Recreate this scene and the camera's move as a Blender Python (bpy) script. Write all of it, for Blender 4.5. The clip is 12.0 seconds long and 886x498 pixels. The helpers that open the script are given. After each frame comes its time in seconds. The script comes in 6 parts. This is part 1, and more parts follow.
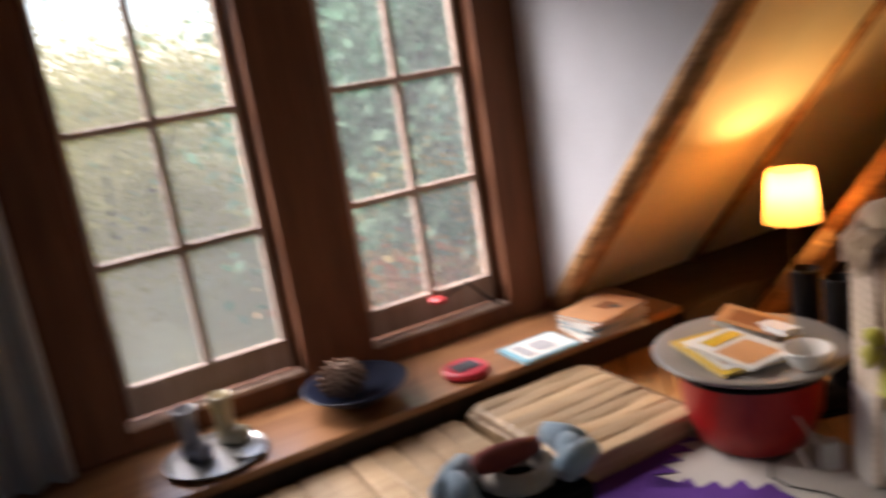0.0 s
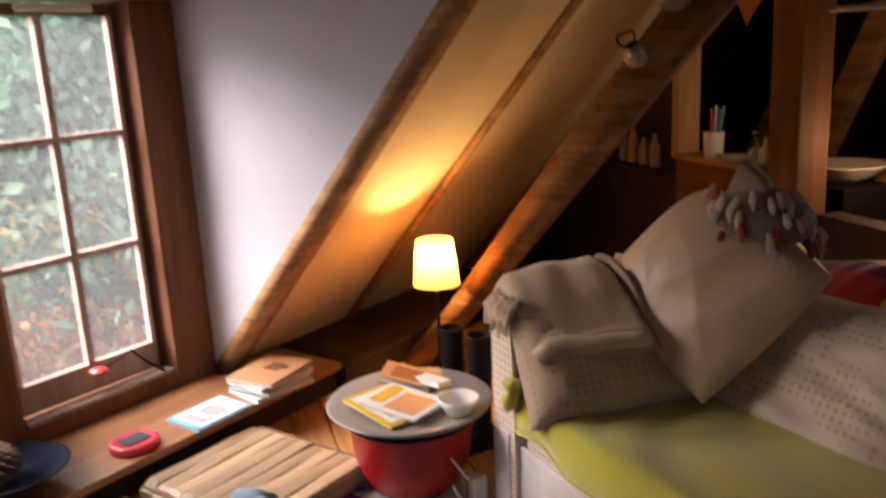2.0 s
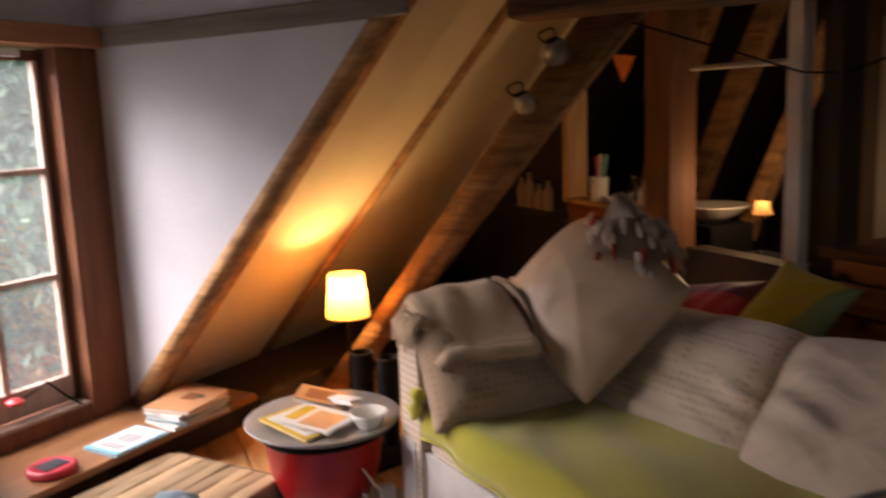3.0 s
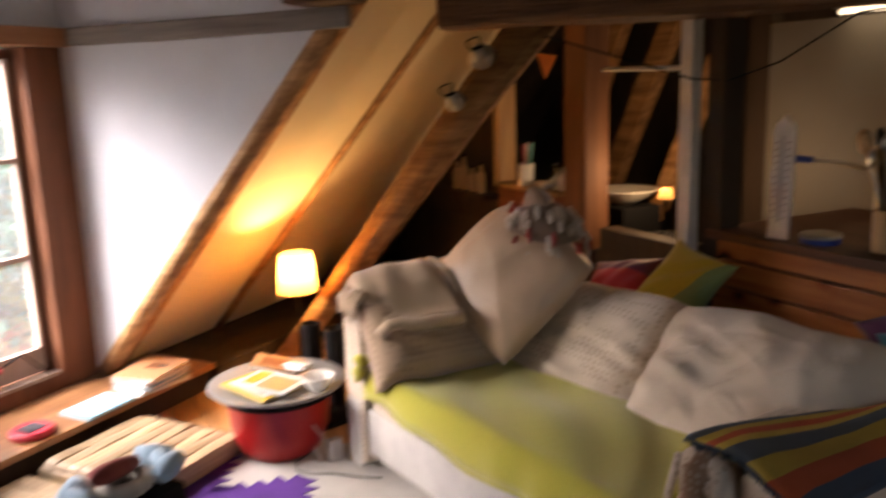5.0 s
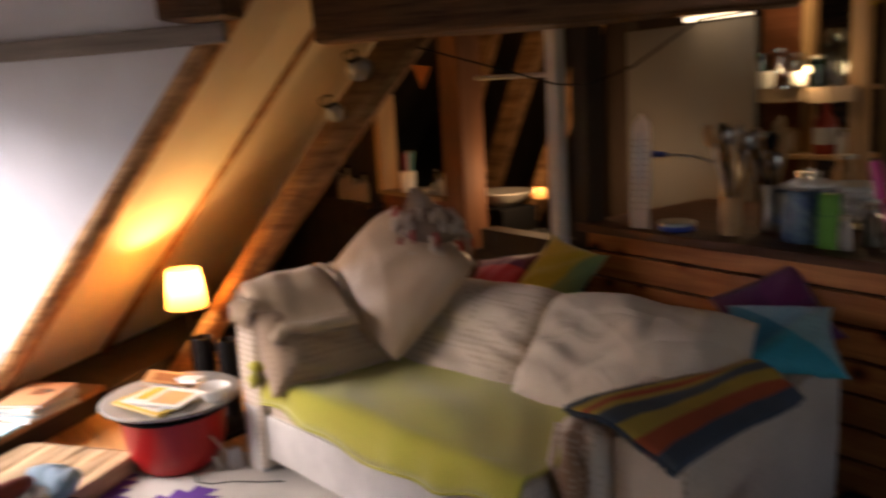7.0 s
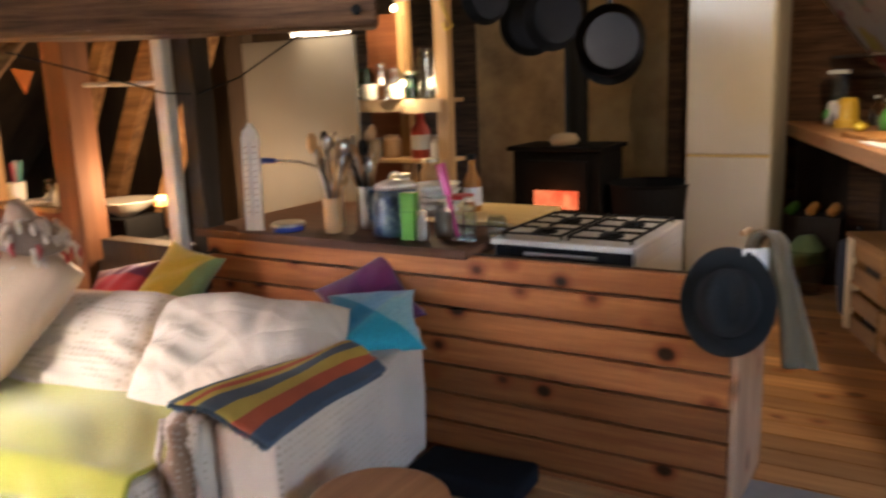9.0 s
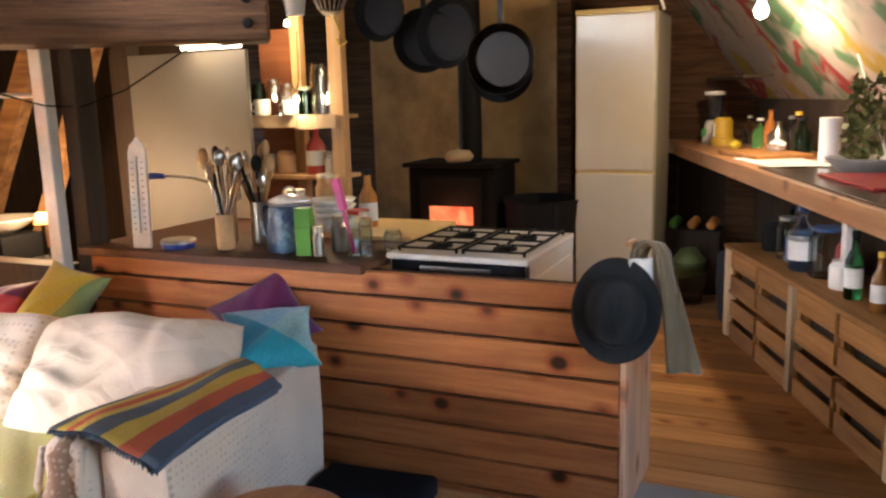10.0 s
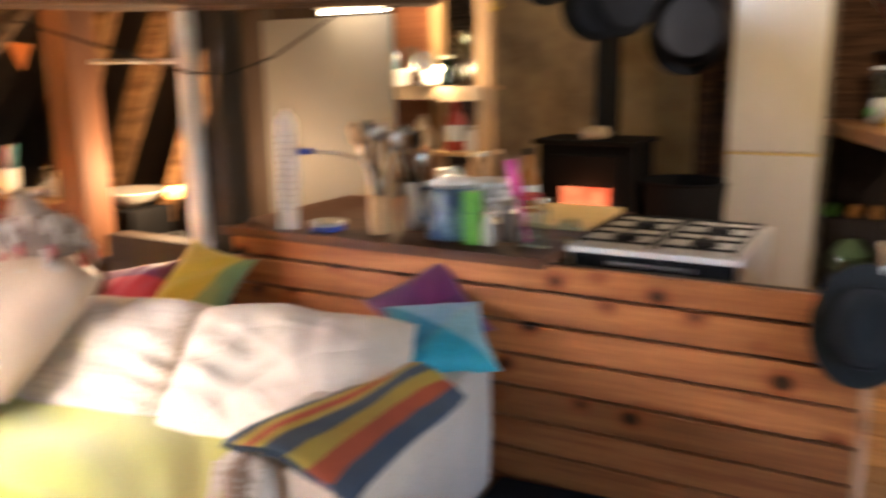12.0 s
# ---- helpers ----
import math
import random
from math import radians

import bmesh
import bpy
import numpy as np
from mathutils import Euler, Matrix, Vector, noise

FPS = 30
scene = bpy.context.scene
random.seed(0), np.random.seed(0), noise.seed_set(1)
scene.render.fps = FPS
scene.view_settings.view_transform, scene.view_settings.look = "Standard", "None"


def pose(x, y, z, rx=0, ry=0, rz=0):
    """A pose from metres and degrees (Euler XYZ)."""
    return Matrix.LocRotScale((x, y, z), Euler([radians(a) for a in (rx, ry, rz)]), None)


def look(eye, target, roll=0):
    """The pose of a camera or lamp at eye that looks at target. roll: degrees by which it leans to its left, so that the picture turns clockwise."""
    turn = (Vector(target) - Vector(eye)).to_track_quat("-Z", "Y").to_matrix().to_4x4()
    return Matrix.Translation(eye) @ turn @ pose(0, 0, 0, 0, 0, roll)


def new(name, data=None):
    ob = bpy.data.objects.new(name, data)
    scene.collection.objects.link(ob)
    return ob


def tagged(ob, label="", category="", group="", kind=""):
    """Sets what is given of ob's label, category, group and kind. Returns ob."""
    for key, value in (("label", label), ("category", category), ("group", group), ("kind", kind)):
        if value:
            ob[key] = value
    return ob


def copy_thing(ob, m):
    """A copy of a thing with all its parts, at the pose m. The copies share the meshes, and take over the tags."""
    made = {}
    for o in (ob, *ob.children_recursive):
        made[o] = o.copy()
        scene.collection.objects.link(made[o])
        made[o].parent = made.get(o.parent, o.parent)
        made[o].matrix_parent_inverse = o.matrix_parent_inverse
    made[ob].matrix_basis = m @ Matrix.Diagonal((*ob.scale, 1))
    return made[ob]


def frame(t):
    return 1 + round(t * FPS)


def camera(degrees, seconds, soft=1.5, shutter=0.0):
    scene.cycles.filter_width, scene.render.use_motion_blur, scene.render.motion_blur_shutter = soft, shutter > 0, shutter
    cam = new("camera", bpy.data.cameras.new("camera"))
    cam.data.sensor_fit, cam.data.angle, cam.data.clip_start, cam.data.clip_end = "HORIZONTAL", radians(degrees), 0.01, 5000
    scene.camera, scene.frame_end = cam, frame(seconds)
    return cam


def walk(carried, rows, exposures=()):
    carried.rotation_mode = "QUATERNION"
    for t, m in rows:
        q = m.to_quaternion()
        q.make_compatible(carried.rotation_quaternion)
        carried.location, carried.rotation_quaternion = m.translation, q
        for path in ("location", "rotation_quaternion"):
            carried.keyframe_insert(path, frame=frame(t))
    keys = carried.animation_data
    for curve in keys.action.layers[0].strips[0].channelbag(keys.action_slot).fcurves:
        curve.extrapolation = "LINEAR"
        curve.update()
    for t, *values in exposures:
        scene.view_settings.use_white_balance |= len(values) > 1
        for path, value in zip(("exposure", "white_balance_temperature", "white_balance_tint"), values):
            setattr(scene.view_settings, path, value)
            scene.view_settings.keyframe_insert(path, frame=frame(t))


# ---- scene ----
cam = camera(56.9, 12.0, 2.3, 0.9)
PATH = [
    (0, (-0.706, -2.32, 1.407), (-2.617, -2.65, 0.916), -8.9),
    (0.5, (-0.761, -2.38, 1.403), (-2.678, -2.363, 0.835), -4.3),
    (1, (-0.764, -2.463, 1.418), (-2.654, -2.214, 0.815), -3.6),
    (1.5, (-0.699, -2.509, 1.414), (-2.546, -1.964, 0.873), -2.5),
    (2, (-0.569, -2.465, 1.532), (-2.434, -1.914, 1.065), -3.0),
    (2.5, (-0.417, -2.479, 1.553), (-2.323, -2.016, 1.161), -3.2),
    (3, (-0.278, -2.558, 1.452), (-2.095, -1.787, 1.129), -2.2),
    (4.8, (0.073, -2.691, 1.583), (-1.645, -1.741, 1.203), -1.5),
    (5, (0.125, -2.696, 1.575), (-1.625, -1.814, 1.178), -1.8),
    (5.5, (0.209, -2.701, 1.562), (-1.604, -1.967, 1.146), -2.1),
    (6, (0.231, -2.731, 1.565), (-1.599, -2.022, 1.18), -3.0),
    (6.5, (0.2, -2.788, 1.557), (-1.541, -1.867, 1.208), -2.9),
    (7, (0.263, -2.765, 1.551), (-1.353, -1.647, 1.177), -3.4),
    (7.5, (0.302, -2.784, 1.561), (-1.115, -1.438, 1.137), -2.5),
    (7.7, (0.357, -2.723, 1.584), (-1.02, -1.343, 1.14), -2.4),
    (9.3, (0.59, -2.775, 1.55), (-0.371, -1.062, 1.171), -2.1),
    (9.5, (0.593, -2.772, 1.544), (-0.328, -1.036, 1.174), -1.9),
    (10, (0.589, -2.78, 1.549), (-0.226, -0.99, 1.184), -1.6),
    (10.5, (0.574, -2.782, 1.55), (-0.23, -0.986, 1.192), -1.7),
    (11, (0.446, -2.742, 1.54), (-0.297, -0.924, 1.162), -1.3),
    (11.5, (0.237, -2.702, 1.569), (-0.466, -0.872, 1.172), -1.2),
    (12, (0.049, -2.622, 1.558), (-0.916, -0.924, 1.129), -0.9),
]
walk(cam, [(t, look(eye, target, roll)) for t, eye, target, roll in PATH], [(0, 1.4, 6400, 20), (1.0, 1.45, 6400, 20), (2.0, 1.85, 6500, 25), (3.0, 1.8, 6500, 25), (5, 2.65, 6500, 22), (5.5, 2.4, 6850, 22), (6.0, 2.1, 6700, 23), (6.5, 2.1, 6600, 25), (7.0, 2.35, 6550, 24), (7.7, 3.15, 6250, 20), (9.3, 4.6, 5900, 18), (12, 4.95, 5900, 18)])

# ---------------------------------------------------------------- light
world = bpy.data.worlds.new("sky")
scene.world = world
world.use_nodes = True
wn = world.node_tree
sky = wn.nodes.new("ShaderNodeTexSky")
sky.sky_type = "NISHITA"
sky.sun_disc = False
sky.sun_elevation, sky.sun_rotation = radians(40), radians(200)
wn.nodes["Background"].inputs["Strength"].default_value = 0.15
wn.links.new(sky.outputs[0], wn.nodes["Background"].inputs["Color"])


def lamp(name, kind, energy, colour, m, **more):
    data = bpy.data.lights.new(name, kind)
    data.energy, data.color = energy, colour
    ob = new(name, data)
    ob.matrix_world = m
    return data


sun = lamp("sun", "SUN", 4.6, (1, 0.97, 0.92), look((-2.45, -6.5, 5.8), (0, 0, 0)))
sun.angle = radians(55)

# the house's own axes: q across it, s along it, turned against the plank partition
TURN = 37.4
HOUSE = pose(0, 0, 0, 0, 0, TURN)


def house(q, s, z):
    return HOUSE @ Vector((q, s, z))


bulb = lamp("lamp_bulb", "POINT", 5.4, (1.0, 0.63, 0.22), pose(-4.0, -1.49, 0.655))
bulb.shadow_soft_size = 0.03
kb = lamp("kitchen_bulb_light", "POINT", 2.3, (1.0, 0.74, 0.42), pose(0.30, 2.0, 1.957))
kb.shadow_soft_size = 0.05
tb = lamp("tube_light", "AREA", 0.09, (1.0, 0.78, 0.45), look((-2.45, 0.80, 1.86), (-2.4, 0.9, 1.0)))
tb.shape, tb.size, tb.size_y = "RECTANGLE", 0.4, 0.06
jl = lamp("jar_shelf_light", "POINT", 0.45, (1.0, 0.72, 0.35), pose(-2.236, 1.34, 1.56))
jl.shadow_soft_size = 0.04
jb = lamp("shelf_top_light", "POINT", 0.45, (1.0, 0.72, 0.35), pose(-2.271, 1.36, 2.0))
jb.shadow_soft_size = 0.04
fl = lamp("fire_light", "POINT", 0.12, (1.0, 0.3, 0.1), pose(-1.92, 2.8, 0.64))
fl.shadow_soft_size = 0.08
nl = lamp("nook_lamp_light", "POINT", 1.6, (1.0, 0.64, 0.30), pose(-3.20, 0.32, 1.04))
nl.shadow_soft_size = 0.03


# ---------------------------------------------------------------- materials
def nodes(name):
    m = bpy.data.materials.new(name)
    m.use_nodes = True
    t = m.node_tree
    return m, t, t.nodes["Principled BSDF"]


def mix(t, fac, a, b):
    x = t.nodes.new("ShaderNodeMix")
    x.data_type = "RGBA"
    for socket, v in ((x.inputs[6], a), (x.inputs[7], b)):
        if isinstance(v, tuple):
            socket.default_value = (*v, 1)
        else:
            t.links.new(v, socket)
    t.links.new(fac, x.inputs[0])
    return x.outputs[2]


def ramp(t, fac, lo, hi):
    r = t.nodes.new("ShaderNodeMapRange")
    r.inputs[1].default_value, r.inputs[2].default_value = lo, hi
    t.links.new(fac, r.inputs[0])
    return r.outputs[0]


def noise_of(t, scale, detail=4, vector=None, rough=0.6):
    x = t.nodes.new("ShaderNodeTexNoise")
    x.inputs["Scale"].default_value, x.inputs["Detail"].default_value, x.inputs["Roughness"].default_value = scale, detail, rough
    if vector:
        t.links.new(vector, x.inputs["Vector"])
    return x.outputs["Fac"]


def coords(t, scale=(1, 1, 1), vary=False):
    c = t.nodes.new("ShaderNodeTexCoord")
    p = t.nodes.new("ShaderNodeMapping")
    p.inputs["Scale"].default_value = scale
    t.links.new(c.outputs["Object"], p.inputs["Vector"])
    if vary:
        info = t.nodes.new("ShaderNodeObjectInfo")
        mul = t.nodes.new("ShaderNodeVectorMath")
        mul.operation = "SCALE"
        mul.inputs[0].default_value = (7.3, 11.1, 5.7)
        t.links.new(info.outputs["Random"], mul.inputs["Scale"])
        t.links.new(mul.outputs[0], p.inputs["Location"])
        return p.outputs[0], info.outputs["Random"]
    return p.outputs[0], None


def bump(t, b, height, strength, dist=0.004):
    x = t.nodes.new("ShaderNodeBump")
    x.inputs["Strength"].default_value, x.inputs["Distance"].default_value = strength, dist
    t.links.new(height, x.inputs["Height"])
    t.links.new(x.outputs[0], b.inputs["Normal"])


def plain(name, c, rough=0.6, metal=0.0, vary=0.18, scale=14, bumpy=0.15, c2=None, sheen=0.0, coat=0.0):
    """Paint, plaster, cloth, metal: two scales of mottling and a fine relief."""
    m, t, b = nodes(name)
    v, _ = coords(t)
    big, small = noise_of(t, scale * 0.25, 3, v), noise_of(t, scale * 6, 3, v)
    dark = c2 or tuple(x * (1 - 2 * vary) for x in c)
    col = mix(t, ramp(t, big, 0.3, 0.75), c, dark)
    col = mix(t, ramp(t, small, 0.45, 1.2), col, tuple(x * (1 - vary) for x in c))
    t.links.new(col, b.inputs["Base Color"])
    b.inputs["Roughness"].default_value, b.inputs["Metallic"].default_value = rough, metal
    b.inputs["Sheen Weight"].default_value, b.inputs["Coat Weight"].default_value = sheen, coat
    if bumpy:
        bump(t, b, small, bumpy)
    return m


def wood(name, c1, c2, axis=0, rough=0.55, knots=0.0, bumpy=0.25, grain=1.0):
    """Sawn or hewn wood with the grain along one axis; knots where asked."""
    m, t, b = nodes(name)
    sc = [26 * grain] * 3
    sc[axis] = 1.6 * grain
    v, rnd = coords(t, tuple(sc), True)
    g = noise_of(t, 1.0, 6, v, 0.65)
    sc2 = [3.0] * 3
    sc2[axis] = 0.7
    v2, _ = coords(t, tuple(sc2), True)
    stain = noise_of(t, 1.0, 3, v2)
    col = mix(t, ramp(t, g, 0.3, 0.72), c1, c2)
    col = mix(t, ramp(t, stain, 0.5, 0.85), col, tuple(x * 0.55 for x in c2))
    hsv = t.nodes.new("ShaderNodeHueSaturation")
    t.links.new(col, hsv.inputs["Color"])
    t.links.new(ramp(t, rnd, -1.2, 2.2), hsv.inputs["Value"])
    val = t.nodes.new("ShaderNodeMapRange")
    val.inputs[3].default_value, val.inputs[4].default_value = 0.68, 1.3
    t.links.new(rnd, val.inputs[0])
    t.links.new(val.outputs[0], hsv.inputs["Value"])
    col = hsv.outputs[0]
    if knots:
        sk = [7.0] * 3
        sk[axis] = 5.5
        v3, _ = coords(t, tuple(sk), True)
        vo = t.nodes.new("ShaderNodeTexVoronoi")
        t.links.new(v3, vo.inputs["Vector"])
        vo.inputs["Scale"].default_value = 1.0
        few = t.nodes.new("ShaderNodeSeparateColor")
        t.links.new(vo.outputs["Color"], few.inputs[0])
        keep = ramp(t, few.outputs[0], 0.42, 0.40)

        def spot(lo, hi):
            mu = t.nodes.new("ShaderNodeMath")
            mu.operation = "MULTIPLY"
            t.links.new(ramp(t, vo.outputs["Distance"], lo, hi), mu.inputs[0])
            t.links.new(keep, mu.inputs[1])
            return mu.outputs[0]

        col = mix(t, spot(0.36, 0.18), col, (c2[0] * 0.95, c2[1] * 0.7, c2[2] * 0.6))
        col = mix(t, spot(0.225, 0.14), col, tuple(x * knots for x in c2))
    t.links.new(col, b.inputs["Base Color"])
    b.inputs["Roughness"].default_value, b.inputs["Specular IOR Level"].default_value = rough, 0.25
    bump(t, b, g, bumpy, 0.005 if bumpy < 0.5 else 0.018)
    return m


def glow(name, c, strength):
    m, t, b = nodes(name)
    b.inputs["Base Color"].default_value = (*c, 1)
    b.inputs["Emission Color"].default_value = (*c, 1)
    b.inputs["Emission Strength"].default_value = strength
    return m


def glassy(name, c=(0.9, 0.95, 0.93), rough=0.02):
    m, t, b = nodes(name)
    b.inputs["Base Color"].default_value = (*c, 1)
    b.inputs["Roughness"].default_value = rough
    b.inputs["Transmission Weight"].default_value = 1.0
    b.inputs["IOR"].default_value = 1.45
    return m


def dotted(name, c, dot, spacing=0.022):
    """Upholstery with a woven pattern of small dots."""
    m, t, b = nodes(name)
    v, _ = coords(t, (1 / spacing,) * 3)
    vo = t.nodes.new("ShaderNodeTexVoronoi")
    vo.inputs["Randomness"].default_value = 0.12
    t.links.new(v, vo.inputs["Vector"])
    vo.inputs["Scale"].default_value = 1.0
    v2, _ = coords(t)
    fine, big = noise_of(t, 160, 3, v2), noise_of(t, 3.5, 3, v2)
    col = mix(t, ramp(t, big, 0.35, 0.8), c, tuple(x * 0.82 for x in c))
    col = mix(t, ramp(t, vo.outputs["Distance"], 0.36, 0.27), col, dot)
    t.links.new(col, b.inputs["Base Color"])
    b.inputs["Roughness"].default_value, b.inputs["Sheen Weight"].default_value = 0.95, 0.3
    bump(t, b, fine, 0.35)
    return m


M_PLASTER = plain("white_plaster", (0.62, 0.62, 0.64), 0.9, vary=0.06, scale=8, bumpy=0.4)
M_SLOPE = plain("cream_plaster", (0.68, 0.57, 0.37), 0.9, vary=0.08, scale=8, bumpy=0.3)
M_OAKY = wood("window_frame_wood", (0.22, 0.085, 0.038), (0.11, 0.04, 0.018), 2, 0.6, bumpy=0.3)
M_CASE = wood("casement_wood", (0.52, 0.39, 0.31), (0.34, 0.23, 0.17), 2, 0.5, bumpy=0.15)
M_LEDGE = wood("ledge_pine", (0.52, 0.26, 0.11), (0.28, 0.11, 0.042), 1, 0.3, bumpy=0.06)
_b = M_LEDGE.node_tree.nodes["Principled BSDF"].inputs
_b["Specular IOR Level"].default_value, _b["Coat Weight"].default_value, _b["Coat Roughness"].default_value = 0.5, 0.6, 0.22
M_LINTEL = wood("lintel_pine", (0.42, 0.20, 0.09), (0.28, 0.12, 0.05), 1, 0.5)
M_GREYBEAM = wood("grey_purlin", (0.30, 0.26, 0.22), (0.17, 0.14, 0.12), 0, 0.8)
# dark timber; on the nook and the slope above it the darkness is shade
M_DARK = wood("dark_boards_and_shade", (0.055, 0.035, 0.022), (0.03, 0.02, 0.013), 2, 0.8)
M_TIE = wood("hewn_tie_beam", (0.16, 0.080, 0.036), (0.026, 0.012, 0.006), 0, 0.75, bumpy=0.9, grain=1.3)
M_BRACE = wood("hewn_brace", (0.46, 0.255, 0.105), (0.13, 0.058, 0.022), 0, 0.7, bumpy=0.9, grain=0.7)
M_PINE = wood("cladding_pine", (0.50, 0.186, 0.054), (0.24, 0.070, 0.019), 0, 0.42, knots=0.10, bumpy=0.14)
M_PINE_END = wood("end_board_pine", (0.62, 0.38, 0.22), (0.45, 0.23, 0.11), 2, 0.6, knots=0.5)
M_TOP = wood("worktop_wood", (0.20, 0.078, 0.034), (0.07, 0.026, 0.012), 0, 0.6)
M_FLOOR = wood("floor_boards", (0.58, 0.31, 0.115), (0.36, 0.165, 0.055), 0, 0.42, knots=0.55, bumpy=0.15)
M_BROWNPOST = wood("brown_post", (0.26, 0.115, 0.05), (0.16, 0.065, 0.03), 2, 0.6)
M_LIGHTWOOD = wood("light_wood", (0.56, 0.36, 0.17), (0.40, 0.23, 0.10), 2, 0.5)
M_CRATE = wood("crate_wood", (0.37, 0.178, 0.048), (0.21, 0.09, 0.022), 0, 0.6)
M_WPOST = plain("worn_white_paint", (0.60, 0.55, 0.48), 0.6, vary=0.16, scale=20)
M_WHITE = plain("white_enamel", (0.78, 0.75, 0.68), 0.2, vary=0.05, bumpy=0.0)
M_BOARD = plain("pale_grey_board", (0.15, 0.135, 0.11), 0.55, vary=0.08, scale=6)
M_SOFA = dotted("cream_upholstery", (0.62, 0.49, 0.35), (0.43, 0.32, 0.21), 0.026)
M_TAN_SOFA = dotted("tan_upholstery", (0.42, 0.285, 0.17), (0.31, 0.20, 0.115), 0.026)
def creased(name, c, depth=0.025):
    """Loose cotton cover: soft mottling, weave and long creases."""
    m = plain(name, c, 0.95, vary=0.08, scale=10, bumpy=0.4, sheen=0.2)
    t = m.node_tree
    b = t.nodes["Principled BSDF"]
    weave = b.inputs["Normal"].links[0].from_node
    v, _ = coords(t, (1.0, 1.7, 1.3))
    n1 = t.nodes.new("ShaderNodeTexNoise")
    n1.inputs["Scale"].default_value, n1.inputs["Detail"].default_value, n1.inputs["Distortion"].default_value = 2.6, 1.0, 0.8
    t.links.new(v, n1.inputs["Vector"])
    fold = t.nodes.new("ShaderNodeMath")
    fold.operation = "PINGPONG"
    fold.inputs[1].default_value = 0.12
    t.links.new(n1.outputs["Fac"], fold.inputs[0])
    big = t.nodes.new("ShaderNodeBump")
    big.inputs["Strength"].default_value, big.inputs["Distance"].default_value = 0.45, depth * 4
    t.links.new(fold.outputs[0], big.inputs["Height"])
    t.links.new(big.outputs[0], weave.inputs["Normal"])
    return m


M_SOFAW = creased("cream_cotton", (0.56, 0.40, 0.245), 0.008)
M_CREASE = creased("creased_cotton", (0.62, 0.495, 0.36))
M_SATIN = creased("cream_satin", (0.50, 0.34, 0.21), 0.012)
M_SATIN.node_tree.nodes["Principled BSDF"].inputs["Roughness"].default_value = 0.45
M_BEIGE = creased("beige_linen", (0.36, 0.25, 0.155), 0.010)
M_GREEN = plain("lime_cloth", (0.43, 0.40, 0.03), 0.95, vary=0.12, scale=10, bumpy=0.5, c2=(0.44, 0.36, 0.03), sheen=0.3)
M_RUGW = plain("cream_wool", (0.55, 0.50, 0.43), 1.0, vary=0.12, scale=16, bumpy=0.8)
M_PURPLE = plain("purple_wool", (0.10, 0.025, 0.22), 1.0, vary=0.15, scale=16, bumpy=0.8)
M_STRAW = wood("woven_straw", (0.48, 0.34, 0.19), (0.32, 0.205, 0.105), 1, 0.5, bumpy=0.3, grain=2.5)
M_STRAW.node_tree.nodes["Principled BSDF"].inputs["Specular IOR Level"].default_value = 0.5
M_SEAM = plain("straw_binding", (0.20, 0.12, 0.06), 0.9)
M_BLACK = plain("black_cloth", (0.012, 0.012, 0.013), 0.9, vary=0.1)
M_BLACKIRON = plain("black_iron", (0.009, 0.0085, 0.008), 0.62)
M_STEEL = plain("worn_steel", (0.45, 0.44, 0.42), 0.28, metal=1.0, vary=0.12)
M_PAN = plain("dark_pan_steel", (0.030, 0.026, 0.022), 0.36, metal=1.0, vary=0.15)
M_RED = plain("red_enamel", (0.36, 0.012, 0.010), 0.35, vary=0.1, bumpy=0.0)
M_RED.node_tree.nodes["Principled BSDF"].inputs["Specular IOR Level"].default_value = 0.3
M_ENAMELGREY = plain("grey_white_enamel", (0.27, 0.25, 0.22), 0.35, vary=0.1)
for _m in (M_BLACK, M_BLACKIRON):
    _m.node_tree.nodes["Principled BSDF"].inputs["Specular IOR Level"].default_value = 0.12
M_GLASS = glassy("clear_glass")
# milky film mixed into the panes: glare and haze of the view, plus dust
M_PANE, _t, _b = nodes("hazy_window_glass")
_b.inputs["Roughness"].default_value, _b.inputs["Transmission Weight"].default_value = 0.02, 1.0
_d = _t.nodes.new("ShaderNodeBsdfTranslucent")
_d.inputs["Color"].default_value = (0.9, 0.92, 0.92, 1)
_x = _t.nodes.new("ShaderNodeMixShader")
_v, _r = coords(_t)
_t.links.new(ramp(_t, noise_of(_t, 2.5, 4, _v), -1.2, 3.2), _x.inputs[0])
_t.links.new(_b.outputs[0], _x.inputs[1])
_t.links.new(_d.outputs[0], _x.inputs[2])
_t.links.new(_x.outputs[0], _t.nodes["Material Output"].inputs["Surface"])
_r = _x.inputs[0].links[0].from_node
_r.inputs[3].default_value, _r.inputs[4].default_value = 0.018, 0.055
M_GREENGLASS = glassy("green_glass", (0.05, 0.25, 0.08))
M_BROWN = wood("reddish_board", (0.30, 0.11, 0.045), (0.20, 0.07, 0.03), 0, 0.5)
M_SHADEPLAIN, _t, _b = nodes("lit_shade_cloth")
_b.inputs["Base Color"].default_value = (0.70, 0.36, 0.10, 1)
_b.inputs["Roughness"].default_value = 0.9
_tr = _t.nodes.new("ShaderNodeBsdfTranslucent")
_tr.inputs["Color"].default_value = (0.66, 0.38, 0.15, 1)
_ms = _t.nodes.new("ShaderNodeMixShader")
_ms.inputs[0].default_value = 0.65
_t.links.new(_b.outputs[0], _ms.inputs[1])
_t.links.new(_tr.outputs[0], _ms.inputs[2])
_t.links.new(_ms.outputs[0], _t.nodes["Material Output"].inputs["Surface"])


def colour(name, c, rough=0.6, metal=0.0):
    return plain(name, c, rough, metal, vary=0.1, bumpy=0.08)


